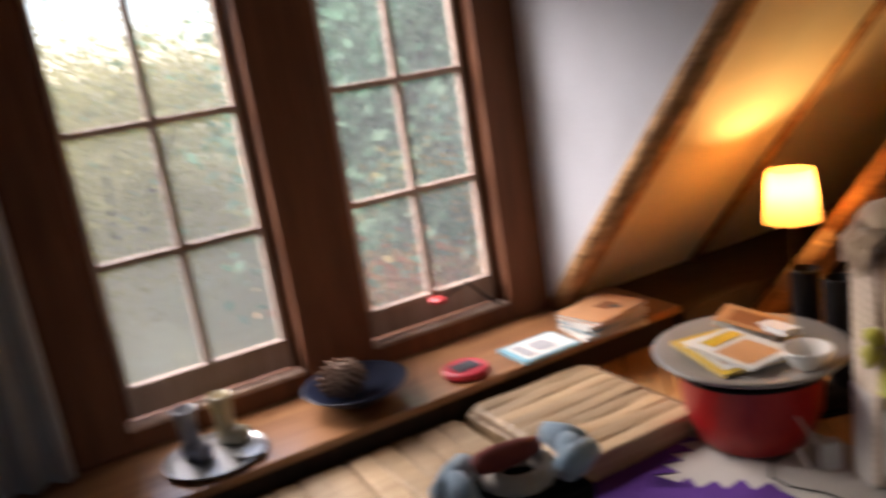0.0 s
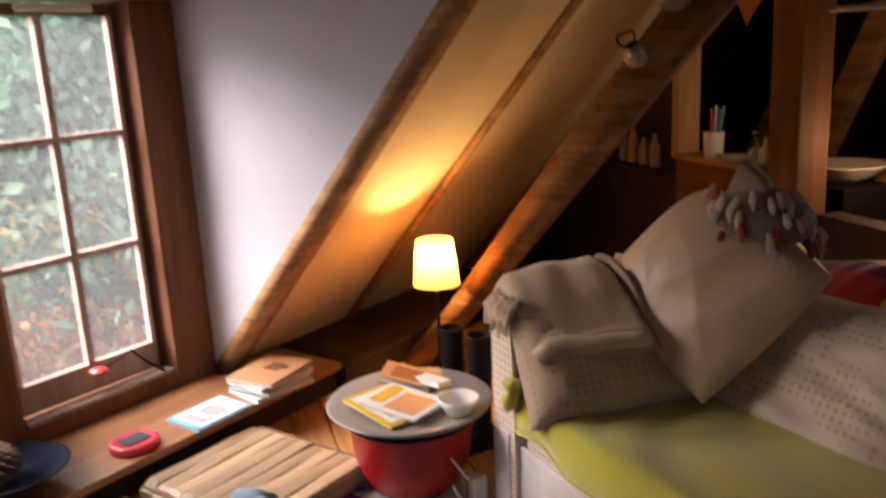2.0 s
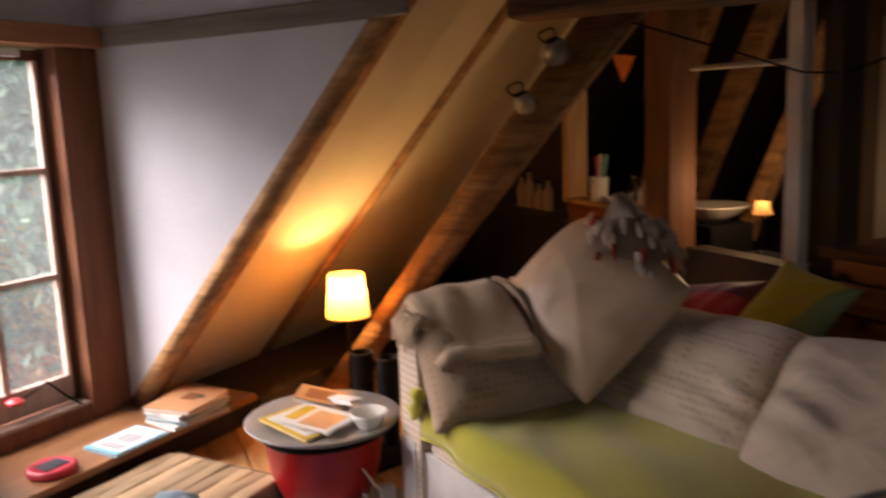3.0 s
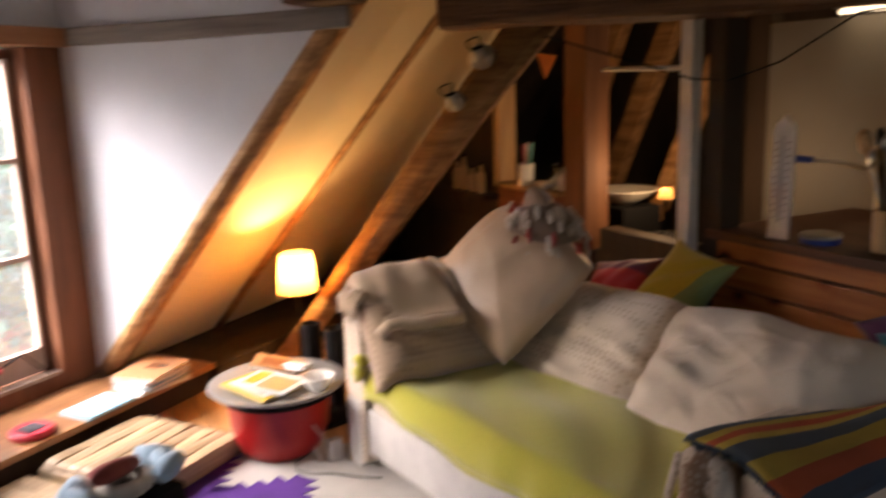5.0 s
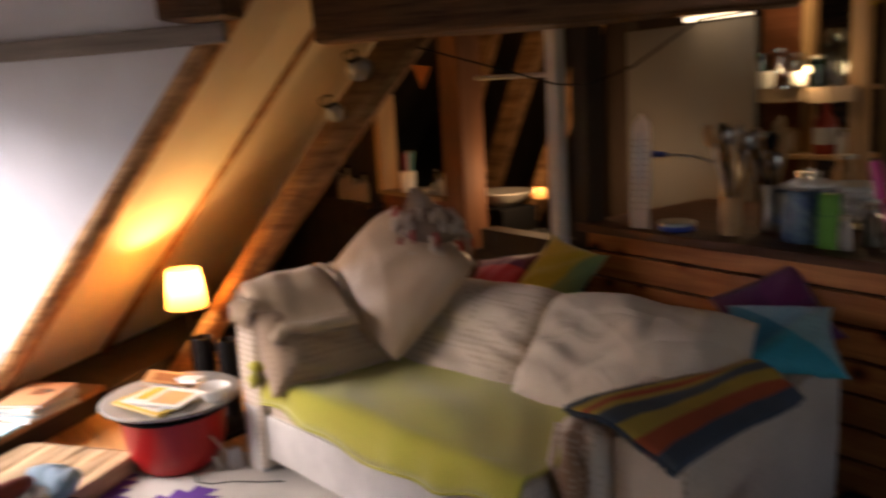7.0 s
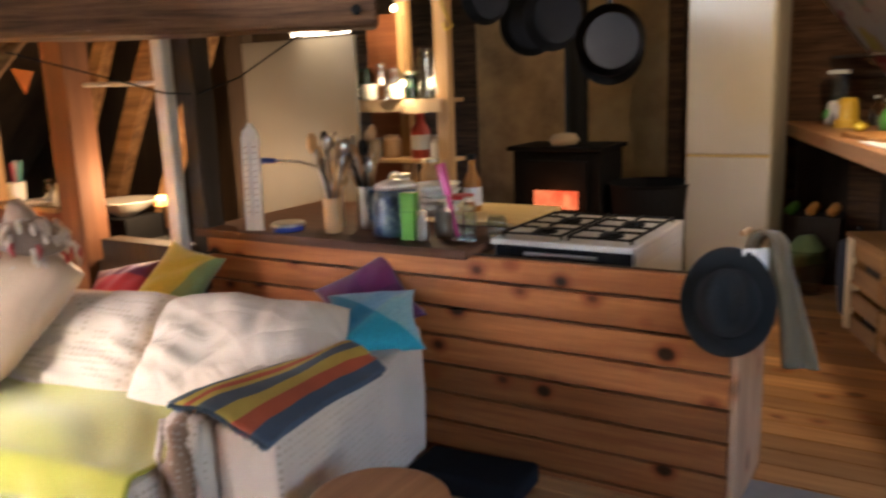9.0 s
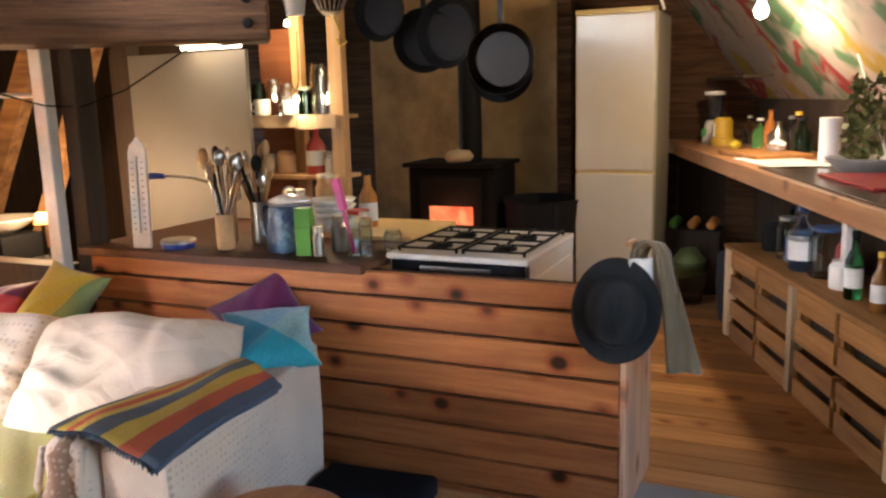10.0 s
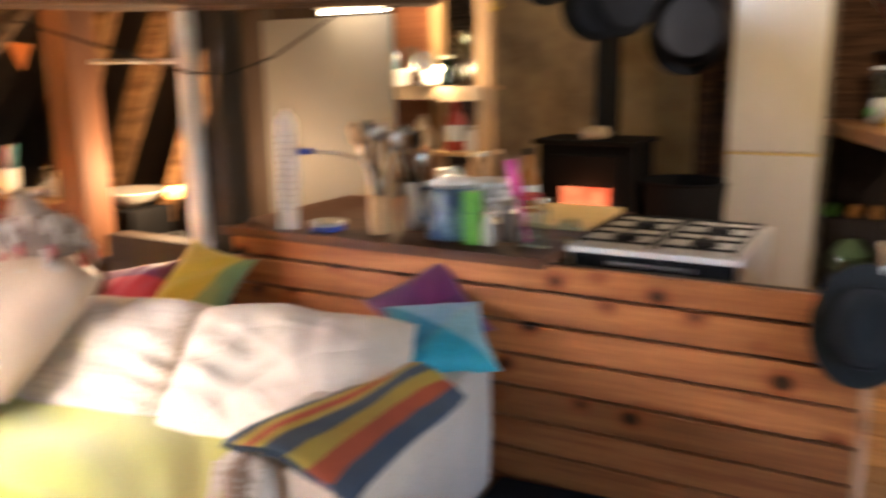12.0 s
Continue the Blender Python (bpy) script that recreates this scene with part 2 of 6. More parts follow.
# ---------------------------------------------------------------- mesh helpers
def box(x0, x1, y0, y1, z0, z1, bevel=0.0, bm=None, seg=2):
    bm = bm or bmesh.new()
    r = bmesh.ops.create_cube(bm, size=1)
    vs = r["verts"]
    bmesh.ops.scale(bm, vec=(x1 - x0, y1 - y0, z1 - z0), verts=vs)
    bmesh.ops.translate(bm, vec=((x0 + x1) / 2, (y0 + y1) / 2, (z0 + z1) / 2), verts=vs)
    if bevel:
        es = list({e for v in vs for e in v.link_edges})
        bmesh.ops.bevel(bm, geom=es, offset=bevel, segments=seg, affect="EDGES", profile=0.6)
    return bm


def lathe(profile, n=28, bm=None, at=(0, 0, 0)):
    """A turned shape from (radius, height) pairs."""
    bm = bm or bmesh.new()
    rings = []
    for r, z in profile:
        rings.append([bm.verts.new((at[0] + r * math.cos(2 * math.pi * i / n), at[1] + r * math.sin(2 * math.pi * i / n), at[2] + z)) for i in range(n)])
    for a, b in zip(rings, rings[1:]):
        for i in range(n):
            bm.faces.new((a[i], a[(i + 1) % n], b[(i + 1) % n], b[i]))
    for ring, flip in ((rings[0], True), (rings[-1], False)):
        if (ring[0].co - ring[n // 2].co).length > 1e-4:
            bm.faces.new(list(reversed(ring)) if flip else ring)
    bmesh.ops.recalc_face_normals(bm, faces=bm.faces)
    return bm


def tube(points, r, n=8, bm=None):
    """A round bar or wire along a line of points."""
    bm = bm or bmesh.new()
    pts = [Vector(p) for p in points]
    rings = []
    for i, p in enumerate(pts):
        way = (pts[min(i + 1, len(pts) - 1)] - pts[max(i - 1, 0)]).normalized()
        side = way.cross(Vector((0, 0, 1)))
        if side.length < 0.05:
            side = way.cross(Vector((1, 0, 0)))
        side.normalize()
        up = side.cross(way)
        rad = r[i] if isinstance(r, (list, tuple)) else r
        rings.append([bm.verts.new(p + rad * (math.cos(2 * math.pi * k / n) * side + math.sin(2 * math.pi * k / n) * up)) for k in range(n)])
    for a, b in zip(rings, rings[1:]):
        for k in range(n):
            bm.faces.new((a[k], a[(k + 1) % n], b[(k + 1) % n], b[k]))
    bm.faces.new(list(reversed(rings[0])))
    bm.faces.new(rings[-1])
    bmesh.ops.recalc_face_normals(bm, faces=bm.faces)
    return bm


def prism(outline, y0, y1, bm=None):
    """A slab from an outline in x and z, between two values of y."""
    bm = bm or bmesh.new()
    a = [bm.verts.new((x, y0, z)) for x, z in outline]
    b = [bm.verts.new((x, y1, z)) for x, z in outline]
    n = len(outline)
    bm.faces.new(a)
    bm.faces.new(list(reversed(b)))
    for i in range(n):
        bm.faces.new((a[i], b[i], b[(i + 1) % n], a[(i + 1) % n]))
    bmesh.ops.recalc_face_normals(bm, faces=bm.faces)
    return bm


def rough(bm, amount, scale=3.0, seed=0, cuts=0):
    """Uneven, hand-worked surfaces."""
    if cuts:
        bmesh.ops.subdivide_edges(bm, edges=[e for e in bm.edges if e.calc_length() > 0.12], cuts=cuts, use_grid_fill=True)
    for v in bm.verts:
        p = v.co * scale + Vector((seed * 3.1, seed * 1.7, seed))
        v.co += amount * noise.noise_vector(p)
    return bm


def pillow(w, h, t, n=16, wrinkle=0.012, seed=0, sharp=0.35, flat=4, folds=()):
    """A stuffed cushion lying in x and y, thickness in z, pinched at its corners."""
    bm = bmesh.new()
    grids = []
    for side in (1, -1):
        g = []
        for i in range(n + 1):
            row = []
            for j in range(n + 1):
                x, y = 2 * i / n - 1, 2 * j / n - 1
                k = (max(0, 1 - abs(x) ** flat) * max(0, 1 - abs(y) ** flat)) ** 0.5
                pinch = 1 - 0.10 * (1 - y * y) * abs(x) ** 3 * sharp * 2
                pinch2 = 1 - 0.10 * (1 - x * x) * abs(y) ** 3 * sharp * 2
                p = Vector((x * w / 2 * pinch, y * h / 2 * pinch2, side * t / 2 * k))
                p += wrinkle * k * noise.noise_vector(p * 4 + Vector((seed, seed * 2, side)))
                w1 = noise.noise(Vector((p.x * 2 + seed, p.y * 7 + p.x * 2.5, seed * 1.3 + side)))
                w2 = noise.noise(Vector((p.x * 5 - p.y * 3, p.y * 2.5 + seed * 2, seed + side)))
                p.z += side * wrinkle * k * 0.16 * ((1 - abs(w1)) ** 5 + (1 - abs(w2)) ** 5 - 0.5)
                for cx, cy, dx, dy, f, a, spread in folds:
                    wave = math.sin(f * (p.x * dx + p.y * dy) + 2.0 * noise.noise(Vector((p.x * 5, p.y * 5, seed))))
                    p.z += side * a * k * wave * math.exp(-((x - cx) ** 2 + (y - cy) ** 2) / spread)
                if side == -1 and (i in (0, n) or j in (0, n)):
                    row.append(grids[0][i][j])
                else:
                    row.append(bm.verts.new(p))
            g.append(row)
        grids.append(g)
        for i in range(n):
            for j in range(n):
                q = [g[i][j], g[i + 1][j], g[i + 1][j + 1], g[i][j + 1]]
                bm.faces.new(q if side == 1 else list(reversed(q)))
    return bm


def sheet(w, h, nx, ny, at, thick=0.012, bands=None):
    """A piece of cloth: at(u, v) gives each point for u, v from 0 to 1; it gets a real thickness."""
    bm = bmesh.new()
    top = [[bm.verts.new(at(i / nx, j / ny)) for j in range(ny + 1)] for i in range(nx + 1)]
    for i in range(nx):
        for j in range(ny):
            f = bm.faces.new((top[i][j], top[i + 1][j], top[i + 1][j + 1], top[i][j + 1]))
            if bands:
                f.material_index = bands[i * len(bands) // nx]
    bmesh.ops.recalc_face_normals(bm, faces=bm.faces)
    bmesh.ops.solidify(bm, geom=bm.faces, thickness=thick)
    return bm


def obj(name, bm, material, smooth=False):
    me = bpy.data.meshes.new(name)
    if smooth:
        for f in bm.faces:
            f.smooth = True
    bm.to_mesh(me)
    bm.free()
    for x in (material if isinstance(material, (list, tuple)) else [material]):
        me.materials.append(x)
    return new(name, me)


def part(name, bm, material, parent, label="", smooth=False):
    ob = obj(name, bm, material, smooth)
    ob.parent = parent
    return tagged(ob, label)


def thing(name, m, label, category, group=""):
    e = new(name)
    e.empty_display_size = 0.1
    e.matrix_world = m
    return tagged(e, label, category, group)


def solid(name, bm, material, m, label, category="", group="", kind="", smooth=False):
    ob = obj(name, bm, material, smooth)
    ob.matrix_world = m
    return tagged(ob, label, category, group, kind)


def structure(name, bm, material, m=Matrix(), label="", smooth=False):
    return solid(name, bm, material, m, label or name.replace("_", " "), "", "", "structure", smooth)


# ---------------------------------------------------------------- the shell of the house
def left_end(y, q):
    return max(-6.6, (q - 0.607 * y) / 0.795)


def plan_slab(q, z0, z1, y0=-4.7, y1=5.6, x1=3.2):
    """A level slab over the whole plan, its left side cut along the house."""
    pts = [(x1, y0), (x1, y1), (-6.6, y1), (-6.6, (q + 6.6 * 0.795) / 0.607), (left_end(y0, q), y0)]
    bm = bmesh.new()
    lo = [bm.verts.new((x, y, z0)) for x, y in pts]
    hi = [bm.verts.new((x, y, z1)) for x, y in pts]
    bm.faces.new(lo)
    bm.faces.new(list(reversed(hi)))
    for k in range(len(pts)):
        bm.faces.new((lo[k], hi[k], hi[(k + 1) % len(pts)], lo[(k + 1) % len(pts)]))
    bmesh.ops.recalc_face_normals(bm, faces=bm.faces)
    return bm


floor_ob = structure("floor", plan_slab(-5.0, -0.12, -0.021), M_DARK, label="wooden attic floor")
for i in range(66):
    y = -4.6 + i * 0.15
    x0 = left_end(y + 0.15 if y < -0.8 else y, -4.9) + 0.02
    part("board", box(x0, 3.18, y + 0.003, y + 0.147, -0.02, 0.0, 0.002, seg=1), M_FLOOR, floor_ob)

SL = 1.11                      # rise of the roof slope
def roof_z(q):
    return SL * q + 5.65


structure("ceiling", plan_slab(-3.0, 2.62, 2.7), M_DARK, label="dark boarded ceiling")
# roof slope beyond the dormer
structure("roof_slope", prism([(-5.02, roof_z(-5.02)), (-2.73, roof_z(-2.73)), (-2.80, roof_z(-2.73)), (-5.09, roof_z(-5.02))], 0.66, 2.75), M_SLOPE, HOUSE, "cream plastered roof slope between rafters")
# same slope past the third rafter, the nook's shade put into its colour
structure("roof_slope_dark", prism([(-5.02, roof_z(-5.02)), (-2.73, roof_z(-2.73)), (-2.80, roof_z(-2.73)), (-5.09, roof_z(-5.02))], 2.75, 7.5), M_DARK, HOUSE, "roof slope over the nook, coloured dark for the shade there")
structure("dormer_cheek", prism([(-4.955, 0.10), (-4.955, 2.6), (-2.75, 2.6)], 0.64, 0.74), M_PLASTER, HOUSE, "white plastered triangular cheek wall of the dormer")
structure("dormer_ceiling", box(-5.2, -2.6, -3.2, 0.64, 2.3, 2.36), M_PLASTER, HOUSE, "white plastered dormer ceiling")
# walls behind the camera, with the window that lights the end of the sofa
for nm_, x0, x1, z0, z1 in (("wall_south", -2.85, 3.2, -0.02, 2.62),):
    structure(nm_, box(x0, x1, -4.7, -4.6, z0, z1), M_BROWNPOST, label="plain boarded wall")
for nm_, y0, y1, z0, z1 in (("wall_east", -4.7, -2.9, -0.02, 2.62), ("wall_east_far", -1.2, 5.6, -0.02, 2.62), ("wall_east_low", -2.9, -1.2, -0.02, 0.5), ("wall_east_top", -2.9, -1.2, 2.1, 2.62)):
    structure(nm_, box(3.2, 3.3, y0, y1, z0, z1), M_BROWNPOST, label="plain boarded wall")
ew = structure("window_3", box(3.23, 3.27, -2.898, -1.202, 0.502, 0.55), M_OAKY, label="wooden window in the boarded wall")
for y in (-2.898, -2.07, -1.247):
    part("window_frame", box(3.23, 3.27, y, y + 0.045, 0.551, 2.098), M_OAKY, ew)
structure("wall_kitchen", box(-7.2, 3.2, 4.25, 4.35, -0.02, 2.62), M_TIE, label="dark boarded kitchen back wall")
structure("wall_eaves", box(-5.08, -5.0, 0.74, 7.5, -0.3, 0.1), M_DARK, HOUSE, "dark low eaves wall")
# added dark filler: hides stepped floor ends and blackens the shaded corner
structure("eaves_board", rough(box(-5.0, -4.46, 1.004, 3.4, 0.002, 0.12, 0.008), 0.006, 3, 4, 1), M_DARK, HOUSE, "added dark filler in the shaded corner at the foot of the roof slope")
structure("dormer_wall", box(-5.12, -2.9, -3.3, -3.2, 0, 2.36), M_PLASTER, HOUSE, "white dormer wall")

# window wall: posts, sill and lintel round two openings
W1, W2 = (-0.25, 0.43), (-1.235, -0.545)
for name, s0, s1 in (("window_post", W1[1], 0.64), ("window_post", W2[1], W1[0]), ("window_post", -1.42, W2[0])):
    structure(name, rough(box(-5.10, -4.93, s0, s1, 0.15, 1.80, 0.006), 0.003, 4, s0), M_OAKY, HOUSE, "brown wooden window post")
structure("window_lintel", box(-5.10, -4.86, -3.2, 0.655, 1.80, 1.885, 0.004), M_LINTEL, HOUSE, "orange-brown pine board over the windows")
structure("wall_window_top", box(-5.10, -4.93, -3.2, 0.64, 1.885, 2.3), M_PLASTER, HOUSE, "plaster above the windows")
structure("wall_window_low", box(-5.12, -4.94, -3.2, 0.64, -0.02, 0.225, 0.004), M_OAKY, HOUSE, "brown boarding below the windows")
structure("wall_window_left", box(-5.10, -4.95, -3.2, -1.42, 0.15, 1.80), M_OAKY, HOUSE, "brown wooden wall beside the windows")


def window(name, s0, s1):
    w = structure(name, box(-5.06, -5.02, s0 + 0.004, s0 + 0.03, 0.23, 1.79), M_OAKY, HOUSE, "open-view casement window of six small panes, worn wood")
    part("window_frame", box(-5.06, -5.02, s1 - 0.03, s1 - 0.004, 0.23, 1.79), M_OAKY, w)
    part("window_frame", box(-5.06, -5.02, s0 + 0.03, s1 - 0.03, 1.745, 1.79), M_OAKY, w)
    a, b = s0 + 0.03, s1 - 0.03
    part("bottom_rail", box(-5.045, -5.005, a, b, 0.245, 0.365, 0.006), M_CASE, w, "pale bottom rail")
    part("stile", box(-5.045, -5.01, a, a + 0.022, 0.365, 1.745, 0.004), M_CASE, w)
    part("stile", box(-5.045, -5.01, b - 0.022, b, 0.365, 1.745, 0.004), M_CASE, w)
    mid = (a + b) / 2
    part("muntin", box(-5.045, -5.01, mid - 0.015, mid + 0.015, 0.365, 1.745, 0.004), M_CASE, w)
    for z in (0.815, 1.28):
        part("muntin", box(-5.047, -5.008, a + 0.022, b - 0.022, z - 0.013, z + 0.013, 0.004), M_CASE, w)
    part("window_sill", box(-5.0, -4.93, s0 + 0.01, s1 - 0.01, 0.225, 0.243, 0.003), M_CASE, w, "light sill strip")
    for c0, c1 in ((a + 0.022, mid - 0.015), (mid + 0.015, b - 0.022)):
        for z0, z1 in ((0.365, 0.802), (0.828, 1.267), (1.293, 1.745)):
            g = part("pane", box(-5.03, -5.026, c0, c1, z0, z1), M_PANE, w)
            g.visible_shadow = False
    return w


window("window_1", *W1)
window("window_2", *W2)
part("latch", lathe([(0.0, 0), (0.035, 0.0), (0.038, 0.014), (0.02, 0.025), (0, 0.027)], 16, at=(-4.966, 0.09, 0.328)), colour("red_plastic", (0.5, 0.03, 0.03), 0.4), bpy.data.objects["window_1"], "red plastic catch")
part("cord", tube([(-4.966, 0.12, 0.34), (-4.96, 0.24, 0.38), (-4.95, 0.31, 0.30), (-4.93, 0.37, 0.245)], 0.005), M_BLACK, bpy.data.objects["window_1"], "thin dark cord")
part("blind", box(-5.0, -4.97, 0.0, 0.3, 1.755, 1.785, 0.006), M_WHITE, bpy.data.objects["window_1"], "rolled pale blind")

structure("window_ledge", rough(box(-4.94, -4.475, -3.2, 1.0, 0.115, 0.15, 0.006), 0.002, 3), M_LEDGE, HOUSE, "low polished pine ledge under the windows")
structure("ledge_riser", box(-4.93, -4.52, -3.2, 1.0, -0.02, 0.115), M_DARK, HOUSE, "dark riser below the ledge")

# timbers
def slope_timber(name, s0, s1, depth, q0, q1, material, label, seed):
    o = [(q0, roof_z(q0) - 0.001), (q1, roof_z(q1) - 0.001), (q1 + depth * 0.743, roof_z(q1) - depth * 0.669), (q0 + depth * 0.743, roof_z(q0) - depth * 0.669)]
    bm = prism(o, s0, s1)
    bmesh.ops.bevel(bm, geom=bm.edges[:], offset=0.012, segments=2, affect="EDGES")
    return structure(name, rough(bm, 0.010, 2.5, seed, 2), material, HOUSE, label, True)


slope_timber("rafter", 0.625, 0.745, 0.075, -5.0, -2.75, M_BRACE, "rough pale-brown rafter at the dormer edge", 1)
slope_timber("rafter", 1.545, 1.60, 0.035, -5.0, -2.75, M_BRACE, "thin brown rafter in the roof slope", 2)
slope_timber("rafter", 2.75, 2.85, 0.06, -5.0, -2.75, M_BRACE, "brown rafter in the roof slope", 3)
bm = prism([(-4.47, -0.02), (-4.32, -0.02), (-2.68, 1.86), (-2.93, 1.86)], 1.38, 1.52)
bmesh.ops.bevel(bm, geom=bm.edges[:], offset=0.03, segments=2, affect="EDGES")
structure("brace", rough(rough(bm, 0.024, 2.2, 5, 4), 0.012, 8, 2), M_BRACE, HOUSE, "thick hewn oak brace rising from the floor", True)
bm = box(-3.1, -1.12, 1.0, 1.22, 1.795, 2.06, 0.02)
tie = structure("tie_beam", rough(rough(bm, 0.016, 2.2, 7, 4), 0.008, 9, 3), M_TIE, HOUSE, "thick rough-hewn tie beam", True)
for x, z in ((-1.20, 1.97), (-1.20, 1.87)):
    part("bolt", lathe([(0.022, 0), (0.022, 0.012), (0.012, 0.018), (0, 0.018)], 10), M_BLACKIRON, tie, "dark iron bolt").matrix_local = pose(x, 1.0, z, 90, 0, 0)
structure("purlin", rough(box(-4.86, -3.30, 0.612, 0.655, 1.80, 1.885, 0.01), 0.006, 3, 8, 2), M_GREYBEAM, HOUSE, "grey weathered purlin along the cheek")
structure("beam_end", rough(box(-3.50, -3.20, 0.45, 0.63, 1.89, 2.1, 0.02), 0.012, 3, 9, 1), M_TIE, HOUSE, "dark beam end")

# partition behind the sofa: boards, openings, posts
# low, left and back walls near-black: the shade behind the sofa is coloured in
structure("wall_nook_low", box(-6.3, -2.55, 0.02, 0.10, -0.02, 0.66), M_DARK, label="low partition behind the sofa, coloured dark for the shade there")
structure("wall_nook_left", box(-6.3, -4.37, 0.02, 0.10, 0.66, 2.4), M_DARK, label="partition under the roof slope, coloured dark for the shade there")
structure("nook_apron", box(-4.37, -3.62, -0.02, 0.06, 0.66, 0.93, 0.004), M_BROWN, label="reddish wooden apron below the shelf")
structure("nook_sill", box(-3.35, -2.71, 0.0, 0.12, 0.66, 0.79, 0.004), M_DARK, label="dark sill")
structure("brown_post", box(-3.62, -3.43, -0.04, 0.12, 0, 2.55, 0.008), M_BROWNPOST, label="reddish-brown wooden post")
structure("white_post", rough(box(-2.71, -2.63, -0.06, 0.0, 0, 2.6, 0.01), 0.004, 3, 3, 2), M_WPOST, label="worn white-painted post")
structure("dark_corner_post", rough(box(-2.598, -2.50, 0.0, 0.12, 0, 2.6, 0.01), 0.004, 3, 4, 2), M_DARK, label="dark brown wooden post")
structure("dark_post", box(-3.27, -3.12, 0.96, 1.06, 0, 2.6, 0.01), M_DARK, label="dark wooden post")
structure("nook_frame", box(-4.37, -4.31, -0.05, 0.08, 0.93, 1.56, 0.004), M_LIGHTWOOD, label="light wooden mirror frame edge")
structure("nook_rail", tube([(-3.35, 0.02, 1.62), (-2.71, 0.02, 1.61)], 0.012), M_WPOST, label="thin pale rail")
structure("wall_nook_back", box(-7.4, -3.3, 1.7, 1.78, -0.02, 2.62), M_DARK, label="back wall of the nook, coloured dark for the shade in it")
for i, (x, lean, w) in enumerate(((-4.29, 0.73, 0.075), (-3.77, 0.68, 0.05), (-4.75, 0.7, 0.06))):
    bm = prism([(x - w, 0.7), (x + w, 0.7), (x + w + lean, 2.0), (x - w + lean, 2.0)], 0.70, 0.78)
    structure("nook_timber", rough(bm, 0.01, 3, i, 2), M_BRACE, label="slanting timber inside the nook")
solid("pennant", prism([(-3.905, 1.73), (-3.70, 1.705), (-3.805, 1.58)], -0.034, -0.029), plain("orange_bunting", (0.45, 0.15, 0.04), 0.9), Matrix(), "small orange cloth pennant hung in the nook", "bunting")

# ---------------------------------------------------------------- plank partition and worktop
pw = structure("plank_partition", box(-2.535, -0.03, 0.035, 0.075, 0, 0.872), M_DARK, label="low partition clad in knotty pine boards")
PITCH = 0.125
for k in range(7):
    z1 = 0.872 - PITCH * k if k else 0.874
    z0 = 0.775 - PITCH * k + 0.008
    part("plank", box(-2.535, -0.002, 0.0, 0.034, z0, z1 if k == 0 else 0.775 - PITCH * (k - 1) - 0.004, 0.005), M_PINE, pw)
part("plank", box(-2.535, -0.002, 0.002, 0.034, 0.0, 0.02, 0.003), M_PINE, pw)
part("end_board", rough(box(0.0, 0.022, 0.0, 0.50, 0.0, 0.87, 0.004), 0.002, 5), M_PINE_END, pw, "pale pinkish end board")
structure("worktop", rough(box(-2.56, -1.02, -0.028, 1.04, 0.862, 0.902, 0.006), 0.003, 5), M_TOP, label="dark worn wooden worktop on the partition")
solid("chopping_board", box(-1.55, -1.06, 0.50, 1.02, 0.903, 0.925, 0.006), wood("pale_board", (0.74, 0.56, 0.26), (0.60, 0.42, 0.18), 0, 0.5), Matrix(), "pale yellow wooden chopping board on the worktop", "board")

# cooker
ck = thing("gas_cooker", pose(-1.005, 0.165, 0), "white enamel gas cooker with four burners and black grates", "cooker")
part("body", box(0, 0.61, 0.02, 0.66, 0, 0.835, 0.008), M_WHITE, ck)
part("control_panel", box(0.015, 0.595, 0.0, 0.02, 0.845, 0.895, 0.004), M_BLACK, ck, "black control panel")
part("handle", box(0.15, 0.46, -0.012, -0.001, 0.858, 0.876, 0.004), M_STEEL, ck, "steel handle strip")
part("hob", box(-0.003, 0.613, -0.01, 0.66, 0.898, 0.922, 0.006), M_WHITE, ck, "white enamel hob")
part("upper_body", box(0.0, 0.61, 0.022, 0.66, 0.837, 0.897, 0.003), M_WHITE, ck)
part("trim", box(0.0, 0.61, 0.0, 0.02, 0.836, 0.845, 0.002), M_WHITE, ck)
for gx in (0.16, 0.45):
    bm = bmesh.new()
    for dx in (-0.13, 0.13):
        box(gx + dx - 0.005, gx + dx + 0.005, 0.05, 0.60, 0.936, 0.944, bm=bm)
    for y in (0.05, 0.325, 0.595):
        box(gx - 0.135, gx + 0.135, y - 0.005, y + 0.005, 0.934, 0.942, bm=bm)
    for y in (0.19, 0.46):
        for dx in (-1, 1):
            box(gx + dx * 0.08 - 0.05, gx + dx * 0.08 + 0.05, y - 0.005, y + 0.005, 0.938, 0.946, bm=bm)
            box(gx - 0.005, gx + 0.005, y + dx * 0.085 - 0.05, y + dx * 0.085 + 0.05, 0.938, 0.946, bm=bm)
    for dx in (-0.13, 0.13):
        for y in (0.05, 0.595):
            box(gx + dx - 0.005, gx + dx + 0.005, y - 0.005, y + 0.005, 0.922, 0.936, bm=bm)
    part("grate", bm, M_BLACKIRON, ck, "black iron grate")
    for y in (0.19, 0.46):
        part("burner", lathe([(0.05, 0.922), (0.05, 0.93), (0.038, 0.931), (0.036, 0.938), (0, 0.939)], 20, at=(gx, y, 0)), M_BLACKIRON, ck, "black burner")

